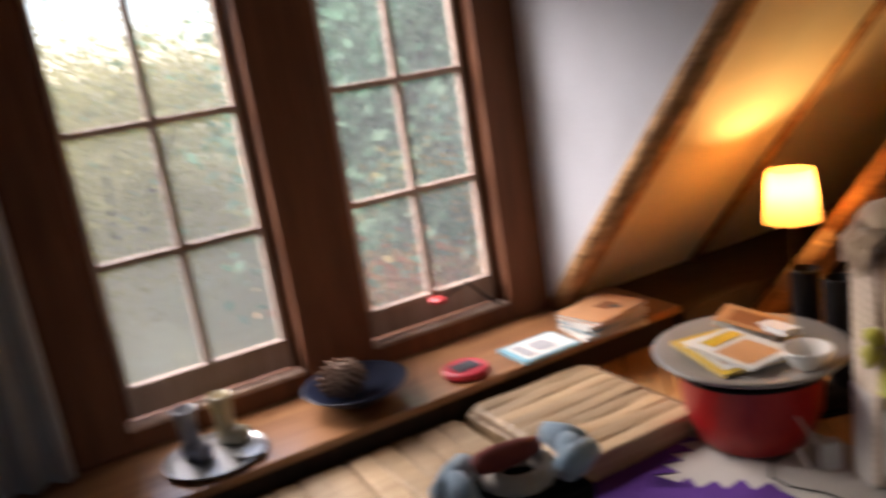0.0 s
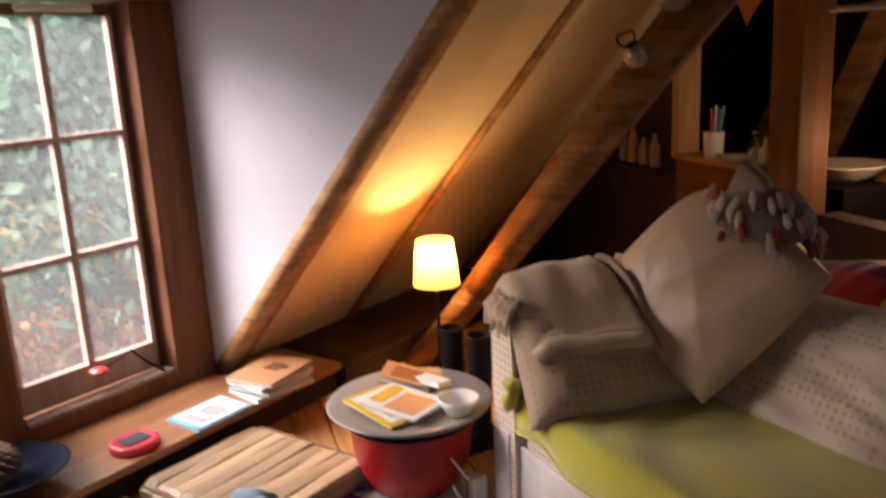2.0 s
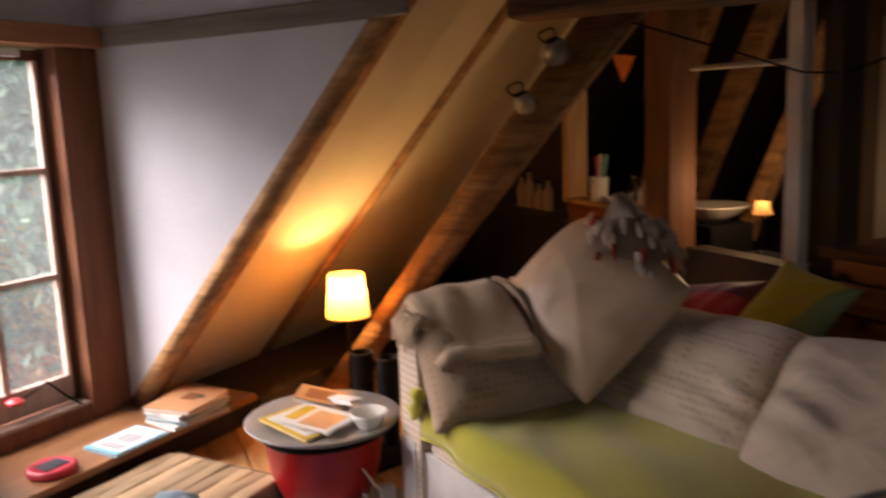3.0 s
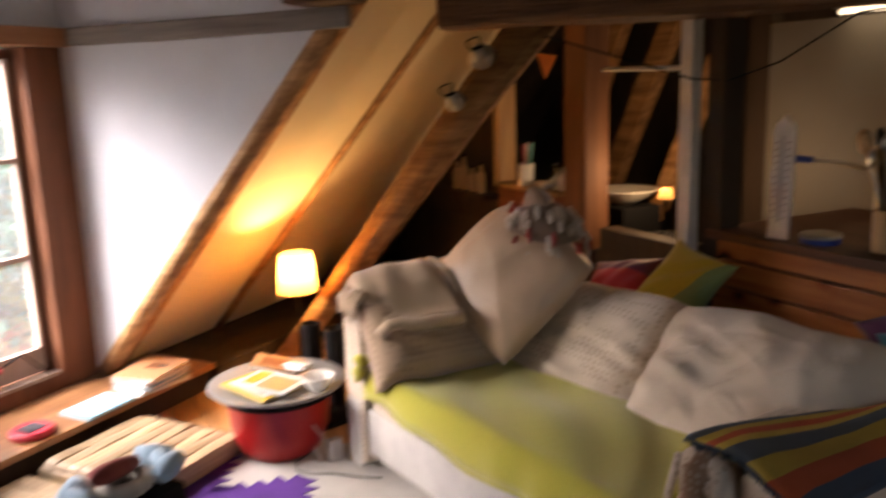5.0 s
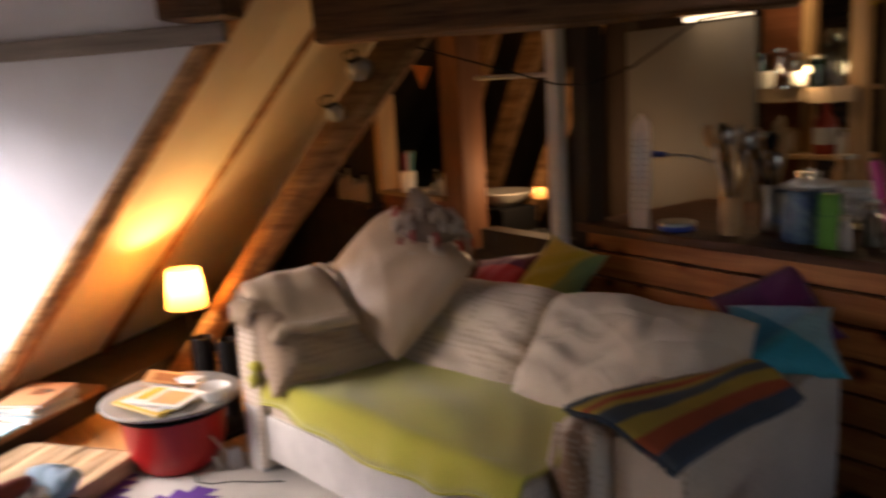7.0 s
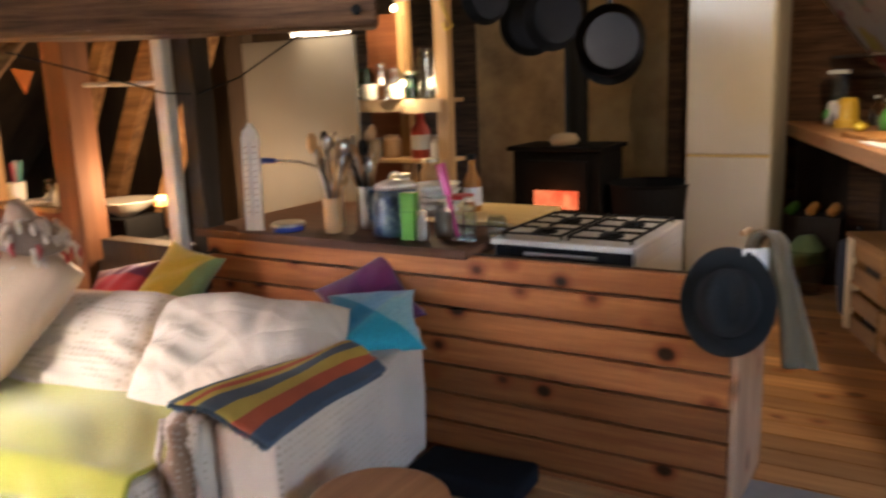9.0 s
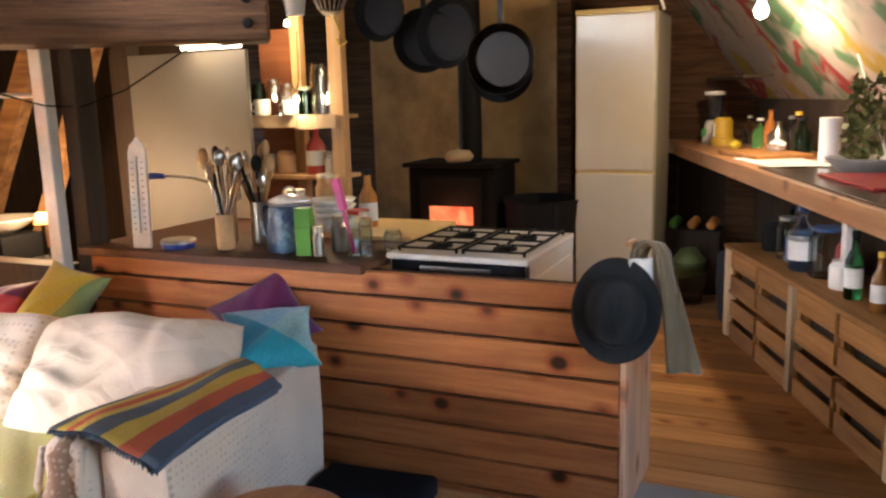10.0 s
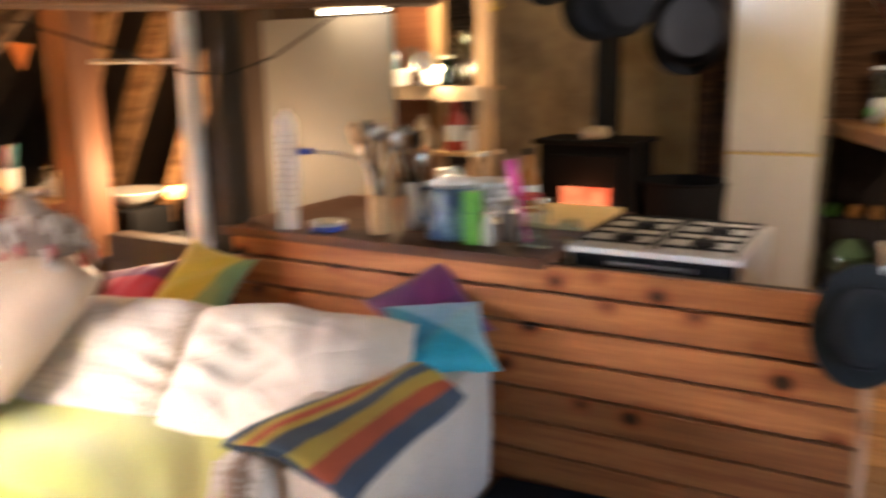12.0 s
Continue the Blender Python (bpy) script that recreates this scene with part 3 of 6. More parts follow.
# fridge
M_FRIDGE = plain("yellowed_enamel", (0.47, 0.43, 0.34), 0.16, vary=0.06, scale=5, bumpy=0.0)
fr = thing("fridge_freezer", pose(-1.0, 3.08, 0), "tall white fridge freezer with a yellowed seam", "fridge")
part("body", box(0, 0.57, 0.05, 0.62, 0.02, 2.10, 0.01), M_FRIDGE, fr)
part("door", box(0.003, 0.567, 0, 0.045, 0.995, 2.09, 0.012), M_FRIDGE, fr)
part("door", box(0.003, 0.567, 0, 0.045, 0.05, 0.975, 0.012), M_FRIDGE, fr)
part("seal", box(0.01, 0.56, 0.01, 0.05, 0.976, 0.994), colour("yellowed_seal", (0.45, 0.33, 0.10)), fr, "yellowed seal")
part("top_trim", box(0.0, 0.57, -0.002, 0.06, 2.09, 2.125, 0.004), colour("yellowed_top", (0.55, 0.42, 0.18)), fr, "yellowed top trim")

# wood stove, flue, tub and back panels
st = thing("wood_stove", pose(-2.29, 2.9, 0), "black cast-iron wood stove with a lit fire", "stove")
part("body", box(0, 0.72, 0.03, 0.5, 0.32, 1.02, 0.015), M_BLACKIRON, st)
part("top_plate", box(-0.03, 0.75, -0.02, 0.53, 1.02, 1.055, 0.01), M_BLACKIRON, st)
part("door", box(0.10, 0.62, 0.0, 0.028, 0.48, 0.95, 0.01), M_BLACKIRON, st)
fire_m, ft, fb = nodes("fire")
fv, _ = coords(ft)
fnz = noise_of(ft, 9, 3, fv)
fcol = mix(ft, ramp(ft, fnz, 0.35, 0.65), (1.0, 0.06, 0.015), (1.0, 0.30, 0.10))
ft.links.new(fcol, fb.inputs["Emission Color"])
fb.inputs["Base Color"].default_value = (0.01, 0.005, 0.004, 1)
fb.inputs["Emission Strength"].default_value = 0.05
part("fire_window", box(0.19, 0.55, -0.006, 0.004, 0.585, 0.725, 0.004), fire_m, st, "glowing fire behind glass")
for x in (0.06, 0.66):
    for y in (0.08, 0.44):
        part("leg", lathe([(0.025, 0), (0.03, 0.32)], 10, at=(x, y, 0)), M_BLACKIRON, st)
part("flue_pipe", lathe([(0.09, 1.055), (0.09, 2.62)], 24, at=(0.42, 0.3, 0)), M_BLACKIRON, st, "black flue pipe")
solid("bread_loaf", rough(lathe([(0, 0), (0.09, 0.01), (0.11, 0.05), (0.08, 0.09), (0, 0.10)], 18), 0.012, 9), colour("crust", (0.55, 0.42, 0.26)), pose(-1.88, 2.98, 1.055), "pale round loaf on the stove", "bread", smooth=True)
solid("black_tub", lathe([(0.26, 0), (0.30, 0.42), (0.315, 0.44), (0.29, 0.44), (0.25, 0.03), (0, 0.03)], 32), M_BLACK, pose(-1.27, 3.15, 0.34), "black plastic tub beside the stove", "tub")
solid("tub_stand", box(-0.28, 0.28, -0.28, 0.28, 0, 0.34, 0.01), M_DARK, pose(-1.27, 3.15, 0), "dark wooden stand under the tub", "stand")
structure("wall_panel", box(-2.19, -1.47, 4.22, 4.245, 0.5, 2.62, 0.003), plain("ochre_panel", (0.66, 0.46, 0.20), 0.8, vary=0.15, scale=10, c2=(0.36, 0.22, 0.08)), label="ochre-stained wall panel")
structure("wall_panel_dark", box(-3.3, -2.24, 4.22, 4.245, 0.3, 2.62, 0.003), plain("brown_panel", (0.62, 0.42, 0.20), 0.8, vary=0.2, scale=11, c2=(0.22, 0.13, 0.06)), label="brown-stained wall panel")
structure("kitchen_post", box(-1.44, -1.31, 4.12, 4.24, 0, 2.62, 0.01), M_TIE, label="dark post on the kitchen wall")

# pans on a rail
structure("pan_rail", tube([(-1.75, 1.0, 2.24), (-0.5, 1.0, 2.24)], 0.012), M_BLACKIRON, label="black pan rail below the ceiling")
for x in (-1.7, -0.55):
    structure("rail_hanger", tube([(x, 1.0, 2.24), (x, 1.0, 2.62)], 0.008), M_BLACKIRON, label="rail hanger")
for x, y, z, r, m, tilt, lab in ((-0.79, 1.0, 1.72, 0.165, M_PAN, 8, "steel frying pan hanging from the rail"), (-0.82, 1.08, 1.68, 0.165, M_BLACKIRON, 8, "black frying pan hanging behind another"),
                                 (-1.07, 1.03, 1.86, 0.175, M_BLACKIRON, -12, "black iron pan hanging from the rail"), (-1.22, 1.06, 1.83, 0.16, M_BLACKIRON, 10, "black iron pan hanging from the rail"), (-1.42, 1.0, 1.98, 0.15, M_BLACKIRON, -6, "black saucepan hanging high on the rail")):
    p = thing("frying_pan", pose(x, y, z, 90, 0, tilt), lab, "pan", "hanging pans")
    part("bowl", lathe([(0, 0.0), (r * 0.78, 0.0), (r * 0.80, 0.002), (r * 0.97, 0.04), (r, 0.05), (r * 0.99, 0.053), (r * 0.97, 0.050), (r * 0.80, 0.010), (r * 0.775, 0.007), (r * 0.76, 0.006), (0, 0.006)], 48), m, p)
    part("handle", box(-0.013, 0.013, r * 0.93, r + max(0.05, 2.19 - z - r), 0.035, 0.047, 0.004), m, p)
    part("hook", tube([(0, r + max(0.05, 2.19 - z - r), 0.04), (0, 2.25 - z, 0.04)], 0.005), M_STEEL, p)

# pale panel at the back of the worktop, with its strip light
structure("pale_panel", box(-3.11, -2.26, 0.95, 0.975, 0.72, 1.835, 0.003), M_BOARD, label="pale grey board standing behind the worktop")
sl_ = thing("strip_light", pose(-2.45, 0.90, 1.85), "lit strip light above the pale board", "lamp")
part("housing", box(-0.22, 0.22, -0.03, 0.04, 0.02, 0.04, 0.004), M_WHITE, sl_)
part("tube", tube([(-0.2, 0.0, 0.005), (0.2, 0.0, 0.005)], 0.013), glow("tube_glow", (1.0, 0.8, 0.5), 0.4), sl_, "glowing tube")

# jar shelf
js = thing("jar_shelf", pose(-2.66, 1.42, 0), "light wooden shelf unit holding glass jars", "shelf")
part("post", box(0.63, 0.72, 0, 0.06, 0, 2.6, 0.004), M_LIGHTWOOD, js)
part("post", box(0.26, 0.33, 0.16, 0.22, 0, 2.6, 0.004), M_LIGHTWOOD, js)
part("shelf", box(-0.02, 0.68, -0.02, 0.24, 1.44, 1.465, 0.003), M_LIGHTWOOD, js)
part("shelf", box(-0.02, 0.68, -0.02, 0.24, 1.08, 1.105, 0.003), M_LIGHTWOOD, js)
part("back_board", box(-0.04, 0.28, 0.25, 0.27, 0.9, 2.0, 0.003), M_BROWN, js, "red-brown back board")
part("cloth", rough(box(0.42, 0.68, -0.034, -0.024, 1.385, 1.468), 0.012, 18, 5, 3), M_SOFAW, js, "white cloth edging")
part("cloth", rough(box(-0.02, 0.40, -0.03, -0.022, 1.395, 1.468), 0.008, 18, 2, 3), M_SOFAW, js, "white cloth edging")


def jar(x, y, z, r, h, material, label, lid=None, name="jar"):
    if len(label.split()) < 4:
        label += " standing in the kitchen"
    j = thing(name, pose(x, y, z), label, "jar")
    body = part("body", lathe([(r * 0.9, 0), (r, 0.01), (r, h * 0.8), (r * 0.8, h * 0.9), (r * 0.8, h), (r * 0.74, h), (r * 0.74, h * 0.9), (r * 0.93, h * 0.78), (r * 0.93, 0.012), (0, 0.012)], 20), material, j, smooth=False)
    if lid:
        part("lid", lathe([(r * 0.85, h), (r * 0.85, h + 0.018), (0, h + 0.018)], 20), lid, body)
    return j


def bottle(x, y, z, r, h, material, label, cap=None, band=None):
    if len(label.split()) < 4:
        label += " standing in the kitchen"
    b = thing("bottle", pose(x, y, z), label, "bottle")
    body = part("body", lathe([(r * 0.9, 0), (r, 0.012), (r, h * 0.58), (r * 0.4, h * 0.76), (r * 0.36, h * 0.97), (0, h * 0.97)], 20), material, b, smooth=True)
    if cap:
        part("cap", lathe([(r * 0.42, h * 0.93), (r * 0.42, h * 1.02), (0, h * 1.02)], 14), cap, body)
    if band:
        part("paper_label", lathe([(r * 1.02, h * 0.18), (r * 1.02, h * 0.48)], 20), band, body)
    return b


M_LID = colour("tin_lid", (0.5, 0.45, 0.35), 0.35, 0.7)
M_YEL = colour("yellow_plastic", (0.65, 0.42, 0.03), 0.4)
M_ORANGE = colour("orange_stuff", (0.55, 0.20, 0.03))
M_PAPER = colour("white_paper", (0.7, 0.68, 0.62))
M_REDP = colour("red_plastic_lid", (0.55, 0.04, 0.03), 0.4)
M_GREENP = colour("green_card", (0.10, 0.32, 0.03), 0.5)
M_PINK = colour("pink_plastic", (0.62, 0.04, 0.26), 0.4)
M_BLUE = colour("blue_enamel", (0.035, 0.07, 0.16), 0.3)
M_NAVY = colour("navy_glaze", (0.006, 0.009, 0.024), 0.4)
M_NAVY.node_tree.nodes["Principled BSDF"].inputs["Specular IOR Level"].default_value = 0.25
M_TAN = colour("tan_wood", (0.45, 0.26, 0.11), 0.6)
for i, (x, r, h) in enumerate(((-2.60, 0.05, 0.2), (-2.48, 0.045, 0.22), (-2.38, 0.05, 0.19), (-2.26, 0.045, 0.15), (-2.15, 0.05, 0.30), (-2.06, 0.045, 0.28))):
    jar(x, 1.50, 1.466, r, h, M_GLASS if i % 3 else M_GREENGLASS, "clear glass jar on the shelf", M_LID if i == 3 else None)
bottle(-2.20, 1.5, 1.106, 0.06, 0.30, colour("red_bottle", (0.4, 0.05, 0.03), 0.3), "red bottle with a dark pump", M_BLACK, M_PAPER)
jar(-2.08, 1.5, 1.106, 0.05, 0.12, M_PAPER, "pale tub on the shelf", M_LID)
jar(-2.42, 1.5, 1.106, 0.06, 0.14, M_TAN, "tan pot on the shelf")
jar(-2.55, 1.5, 1.106, 0.055, 0.10, M_PAPER, "white pot on the shelf", M_LID)

# things along the worktop
th = thing("garden_thermometer", pose(-2.215, 0.03, 0.902, -5, -2, 6), "tall white wooden thermometer with black scale marks", "thermometer")
bm = prism([(-0.048, 0), (0.048, 0), (0.048, 0.44), (0.036, 0.475), (0.02, 0.485), (0, 0.51), (-0.02, 0.485), (-0.036, 0.475), (-0.048, 0.44)], 0, 0.014)
part("board", bm, M_WPOST, th)
part("glass_tube", tube([(0, -0.004, 0.07), (0, -0.004, 0.42)], 0.004), M_STEEL, th, "thin glass tube")
for k in range(12):
    for sx in (-1, 1):
        part("scale_mark", box(sx * 0.027 - 0.008, sx * 0.027 + 0.006, -0.0025, -0.0005, 0.085 + k * 0.028, 0.090 + k * 0.028), M_SEAM, th)
tin = thing("round_tin", pose(-2.06, 0.10, 0.902), "flat blue round tin on the worktop", "tin")
part("base", lathe([(0.075, 0), (0.078, 0.022), (0, 0.022)], 28), colour("blue_tin", (0.03, 0.06, 0.28), 0.3), tin)
part("lid", lathe([(0.08, 0.0225), (0.08, 0.036), (0.074, 0.04), (0, 0.038)], 28), M_STEEL, tin, "pale metal lid")


def pot(x, y, r, h, material, label, sticks, seed, name="utensil_pot"):
    rnd = random.Random(seed)
    p = thing(name, pose(x, y, 0.902), label, "pot")
    part("pot", lathe([(r * 0.92, 0), (r, 0.02), (r, h), (r * 0.9, h), (r * 0.88, 0.02), (0, 0.02)], 24), material, p, smooth=False)
    for k in range(sticks):
        a, lean = rnd.uniform(0, 6.28), rnd.uniform(0.03, 0.09)
        top = h + rnd.uniform(0.08, 0.24)
        mm = (M_TAN, M_STEEL, M_LIGHTWOOD, M_BLACKIRON)[k % 4]
        e = Vector((math.cos(a) * (r * 0.5 + lean), math.sin(a) * (r * 0.5 + lean), top))
        b0 = Vector((-math.cos(a) * r * 0.4, -math.sin(a) * r * 0.4, 0.03))
        bm = tube([b0, b0.lerp(e, 0.8), e], [0.006, 0.007, 0.006])
        c = bmesh.ops.create_uvsphere(bm, u_segments=10, v_segments=6, radius=0.03)["verts"]
        bmesh.ops.scale(bm, vec=(0.85, 0.35, 1.3), verts=c)
        bmesh.ops.rotate(bm, cent=(0, 0, 0), matrix=Matrix.Rotation(rnd.uniform(0, 3), 3, "Z"), verts=c)
        bmesh.ops.translate(bm, vec=e, verts=c)
        part("spoon", bm, mm, p, "steel ladle" if mm is M_STEEL else "wooden spoon", True)
    return p


pot(-1.81, 0.13, 0.042, 0.16, M_TAN, "wooden pot of kitchen spoons", 7, 1)
pot(-1.90, 0.26, 0.045, 0.22, M_STEEL, "steel canister of ladles and whisks", 11, 2)
pot(-1.72, 0.28, 0.05, 0.20, M_STEEL, "steel canister of knives and spatulas", 12, 3)
M_MOTTLE, _t, _b = nodes("mottled_blue_enamel")
_v, _ = coords(_t)
_c = mix(_t, ramp(_t, noise_of(_t, 11, 5, _v, 0.7), 0.42, 0.66), (0.022, 0.05, 0.13), (0.13, 0.22, 0.27))
_t.links.new(mix(_t, ramp(_t, noise_of(_t, 45, 3, _v), 0.55, 0.8), _c, (0.20, 0.27, 0.28)), _b.inputs["Base Color"])
_b.inputs["Roughness"].default_value = 0.28
bp = thing("coffee_pot", pose(-1.50, 0.20, 0.902), "mottled blue enamel coffee pot with a pale domed lid", "pot")
part("body", lathe([(0.105, 0), (0.112, 0.015), (0.108, 0.08), (0.098, 0.17), (0.094, 0.205), (0.088, 0.205)], 36), M_MOTTLE, bp, smooth=True)
part("rim", lathe([(0.094, 0.203), (0.102, 0.207), (0.102, 0.213), (0.094, 0.216)], 36), M_STEEL, bp, "bright steel rim", True)
lid_ = part("lid", lathe([(0.096, 0.2165), (0.09, 0.228), (0.05, 0.243), (0.016, 0.248), (0, 0.249)], 36), M_WHITE, bp, "pale enamel lid", True)
part("knob", tube([(0.035 * math.cos(a), 0, 0.246 + 0.032 * math.sin(a)) for a in [k * math.pi / 8 for k in range(9)]], 0.006, 8), M_STEEL, lid_, "wire loop knob", True)
part("handle", tube([(-0.092, 0, 0.195), (-0.135, -0.01, 0.185), (-0.150, -0.012, 0.13), (-0.14, -0.01, 0.07), (-0.108, 0, 0.045)], 0.010, 10), M_MOTTLE, bp, smooth=True)
gb = thing("carton", pose(-1.365, 0.10, 0.902, 0, 0, 12), "green cardboard carton on the worktop", "carton")
part("body", box(-0.034, 0.034, -0.025, 0.025, 0, 0.205, 0.002), M_GREENP, gb)
part("flap", box(-0.0345, 0.0345, -0.0255, 0.0255, 0.122, 0.126), colour("dark_green_card", (0.05, 0.20, 0.02), 0.5), gb, "dark green fold line")
jar(-1.27, 0.22, 0.902, 0.035, 0.14, M_STEEL, "steel spice shaker", M_LID, "shaker")
jar(-1.30, 0.10, 0.902, 0.026, 0.11, M_STEEL, "steel pepper shaker", M_LID, "shaker")
jar(-1.24, 0.34, 0.902, 0.06, 0.15, M_GLASS, "glass jar with a red lid", M_REDP)
jar(-1.16, 0.16, 0.902, 0.03, 0.13, M_GLASS, "glass tumbler holding a brush", None, "tumbler")
jar(-1.10, 0.15, 0.902, 0.027, 0.17, M_GLASS, "slim glass jar", M_LID)
jar(-1.05, 0.30, 0.902, 0.04, 0.09, M_GLASS, "small glass jar", None)
br = thing("dish_brush", pose(-1.165, 0.165, 0.915, 0, -14, 0), "pink plastic dish brush standing in a tumbler", "brush")
part("handle", box(-0.008, 0.008, -0.005, 0.005, 0.0, 0.2, 0.003), M_PINK, br)
part("head", box(-0.02, 0.02, -0.012, 0.012, 0.18, 0.32, 0.008), M_PINK, br)
bl = thing("bowl_stack", pose(-1.55, 0.62, 0.902), "stack of pale bowls and plates with bottles", "bowls")
for k in range(5):
    part("bowl", lathe([(0.04, 0.03 * k), (0.09, 0.03 * k + 0.02), (0.12, 0.03 * k + 0.055), (0.115, 0.03 * k + 0.055), (0.08, 0.03 * k + 0.026), (0, 0.03 * k + 0.012)], 24), M_PAPER if k % 2 else M_WHITE, bl, smooth=True)
bottle(-1.42, 0.75, 0.902, 0.045, 0.30, colour("amber_oil", (0.4, 0.16, 0.03), 0.2), "amber oil bottle on the worktop", M_BLACK, M_PAPER)
jar(-1.75, 0.60, 0.902, 0.06, 0.20, M_PAPER, "pale storage jar", M_LID)
jar(-1.68, 0.78, 0.902, 0.055, 0.26, M_TAN, "tan storage jar", M_LID)
sp = thing("spatula", pose(-1.95, 0.20, 1.19), "blue-handled steel spatula sticking out of the canister", "utensil")
part("handle", tube([(-0.31, -0.10, 0.036), (-0.25, -0.085, 0.038), (-0.19, -0.07, 0.036)], [0.010, 0.016, 0.012], 10), colour("blue_handle", (0.03, 0.06, 0.3), 0.4), sp, "blue plastic handle", True)
part("rod", tube([(-0.19, -0.07, 0.036), (-0.08, -0.03, 0.03), (-0.01, 0.02, 0.0), (0.03, 0.05, -0.08)], 0.006, 8), M_STEEL, sp, smooth=True)
# small bulbs and the bunch that hangs by the jar shelf
for x, y, z in ((-2.236, 1.38, 1.56), (-2.271, 1.38, 2.0)):
    sb = thing("small_bulb", pose(x, y, z), "tiny glowing bulb on the jar shelf", "bulb")
    part("bulb", lathe([(0, -0.022), (0.015, -0.015), (0.02, 0.0), (0.012, 0.02), (0, 0.026)], 14), glow("small_bulb_glow", (1.0, 0.8, 0.45), 0.3), sb, "glowing glass", True).visible_shadow = False
    part("flex", tube([(0, 0, 0.026), (0.01, 0.02, 0.12), (0, 0.04, 0.4)], 0.003), M_BLACK, sb)
hu = thing("hanging_utensils", pose(-1.86, 1.2, 2.0), "bunch of wire utensils hung on a hook", "utensils")
part("hook", tube([(0, 0, 0.3), (0, 0, 0.62)], 0.006), M_BLACKIRON, hu)
for k in range(9):
    a = k * math.pi / 9
    part("wire", tube([(0.10 * math.cos(a) * math.sin(w), 0.10 * math.sin(a) * math.sin(w), 0.16 - 0.16 * math.cos(w)) for w in [j * 2 * math.pi / 16 for j in range(17)]], 0.003, 6), M_STEEL, hu, smooth=True)
part("dark_strainer", lathe([(0, 0.02), (0.06, 0.03), (0.085, 0.08), (0.09, 0.12), (0.085, 0.12), (0.05, 0.05), (0, 0.035)], 20), M_PAN, hu, "dark metal strainer", True)
part("ribbon", tube([(0.02, 0, 0.0), (0.06, 0, -0.09), (0.09, 0.0, -0.14), (0.05, 0, -0.16), (0.03, 0, -0.12)], 0.009, 8), M_YEL, hu, "yellow ribbon", True)
pcn = thing("paper_cup", pose(-2.09, 1.2, 2.02), "pale paper cup hung under the beam", "cup")
part("cup", lathe([(0.07, 0.14), (0.05, 0.0), (0.047, 0.0), (0.066, 0.14)], 20), M_PAPER, pcn)
part("string", tube([(0.068, 0, 0.135), (0, 0, 0.3), (0, 0, 0.6)], 0.003), M_BLACK, pcn)
for x, r, h in ((-2.50, 0.05, 0.16), (-2.30, 0.05, 0.14)):
    mugx = thing("mug", pose(x, 1.40, 1.469), "cream mug with a looped handle on the shelf", "mug")
    part("cup", lathe([(r * 0.85, 0), (r, 0.01), (r, h * 0.6), (r * 0.92, h * 0.6), (r * 0.9, 0.012), (0, 0.012)], 20), M_WHITE, mugx)
    part("handle", tube([(-r, 0, h * 0.5), (-r - 0.03, 0, h * 0.42), (-r - 0.03, 0, h * 0.2), (-r, 0, h * 0.12)], 0.006), M_WHITE, mugx, smooth=True)

# hat and towels on the partition's end
ht = thing("felt_hat", pose(-0.01, -0.03, 0.80, 84, 0, 14), "dark green-black felt hat hung on the end post", "hat")
bm = lathe([(0.0, 0.100), (0.03, 0.106), (0.06, 0.112), (0.085, 0.104), (0.104, 0.080), (0.115, 0.045), (0.121, 0.016), (0.135, 0.004), (0.160, -0.006), (0.180, -0.010), (0.183, -0.004), (0.176, 0.000), (0.138, 0.010)], 40)
for v in bm.verts:
    v.co.z += 0.012 * math.cos(2 * math.atan2(v.co.y, v.co.x)) * min(1, v.co.xy.length / 0.19)
    if v.co.z > 0.03 and abs(v.co.x) < 0.05:
        v.co.z -= 0.014 * (1 - abs(v.co.x) / 0.05)
    v.co.y += 0.16 * max(0.0, v.co.z)
    v.co.y *= 1.03
    v.co.x *= 0.84
part("crown_and_brim", bm, plain("dark_felt", (0.006, 0.008, 0.0085), 1.0, vary=0.2, bumpy=0.6), ht, smooth=True)
bm = lathe([(0.123, 0.014), (0.1195, 0.036), (0.115, 0.036)], 40)
for v in bm.verts:
    v.co.y = 1.03 * (v.co.y + 0.16 * v.co.z)
    v.co.x *= 0.84
part("band", bm, M_BLACK, ht, "black ribbon band")
def towel_fold(u, v):
    """A towel that goes up behind the peg, over it and down, wider at its hem."""
    w = max(0.0, (v - 0.3) / 0.7)
    a = math.pi * min(1.0, v / 0.3)
    return Vector((0.072 - 0.045 * math.cos(a) + 0.04 * w + 0.07 * u * (0.5 + w), 0.04 + 0.09 * u + 0.012 * math.sin(9 * u + 3 * v), 0.975 + 0.062 * math.sin(a) - 0.40 * w - 0.02 * u))
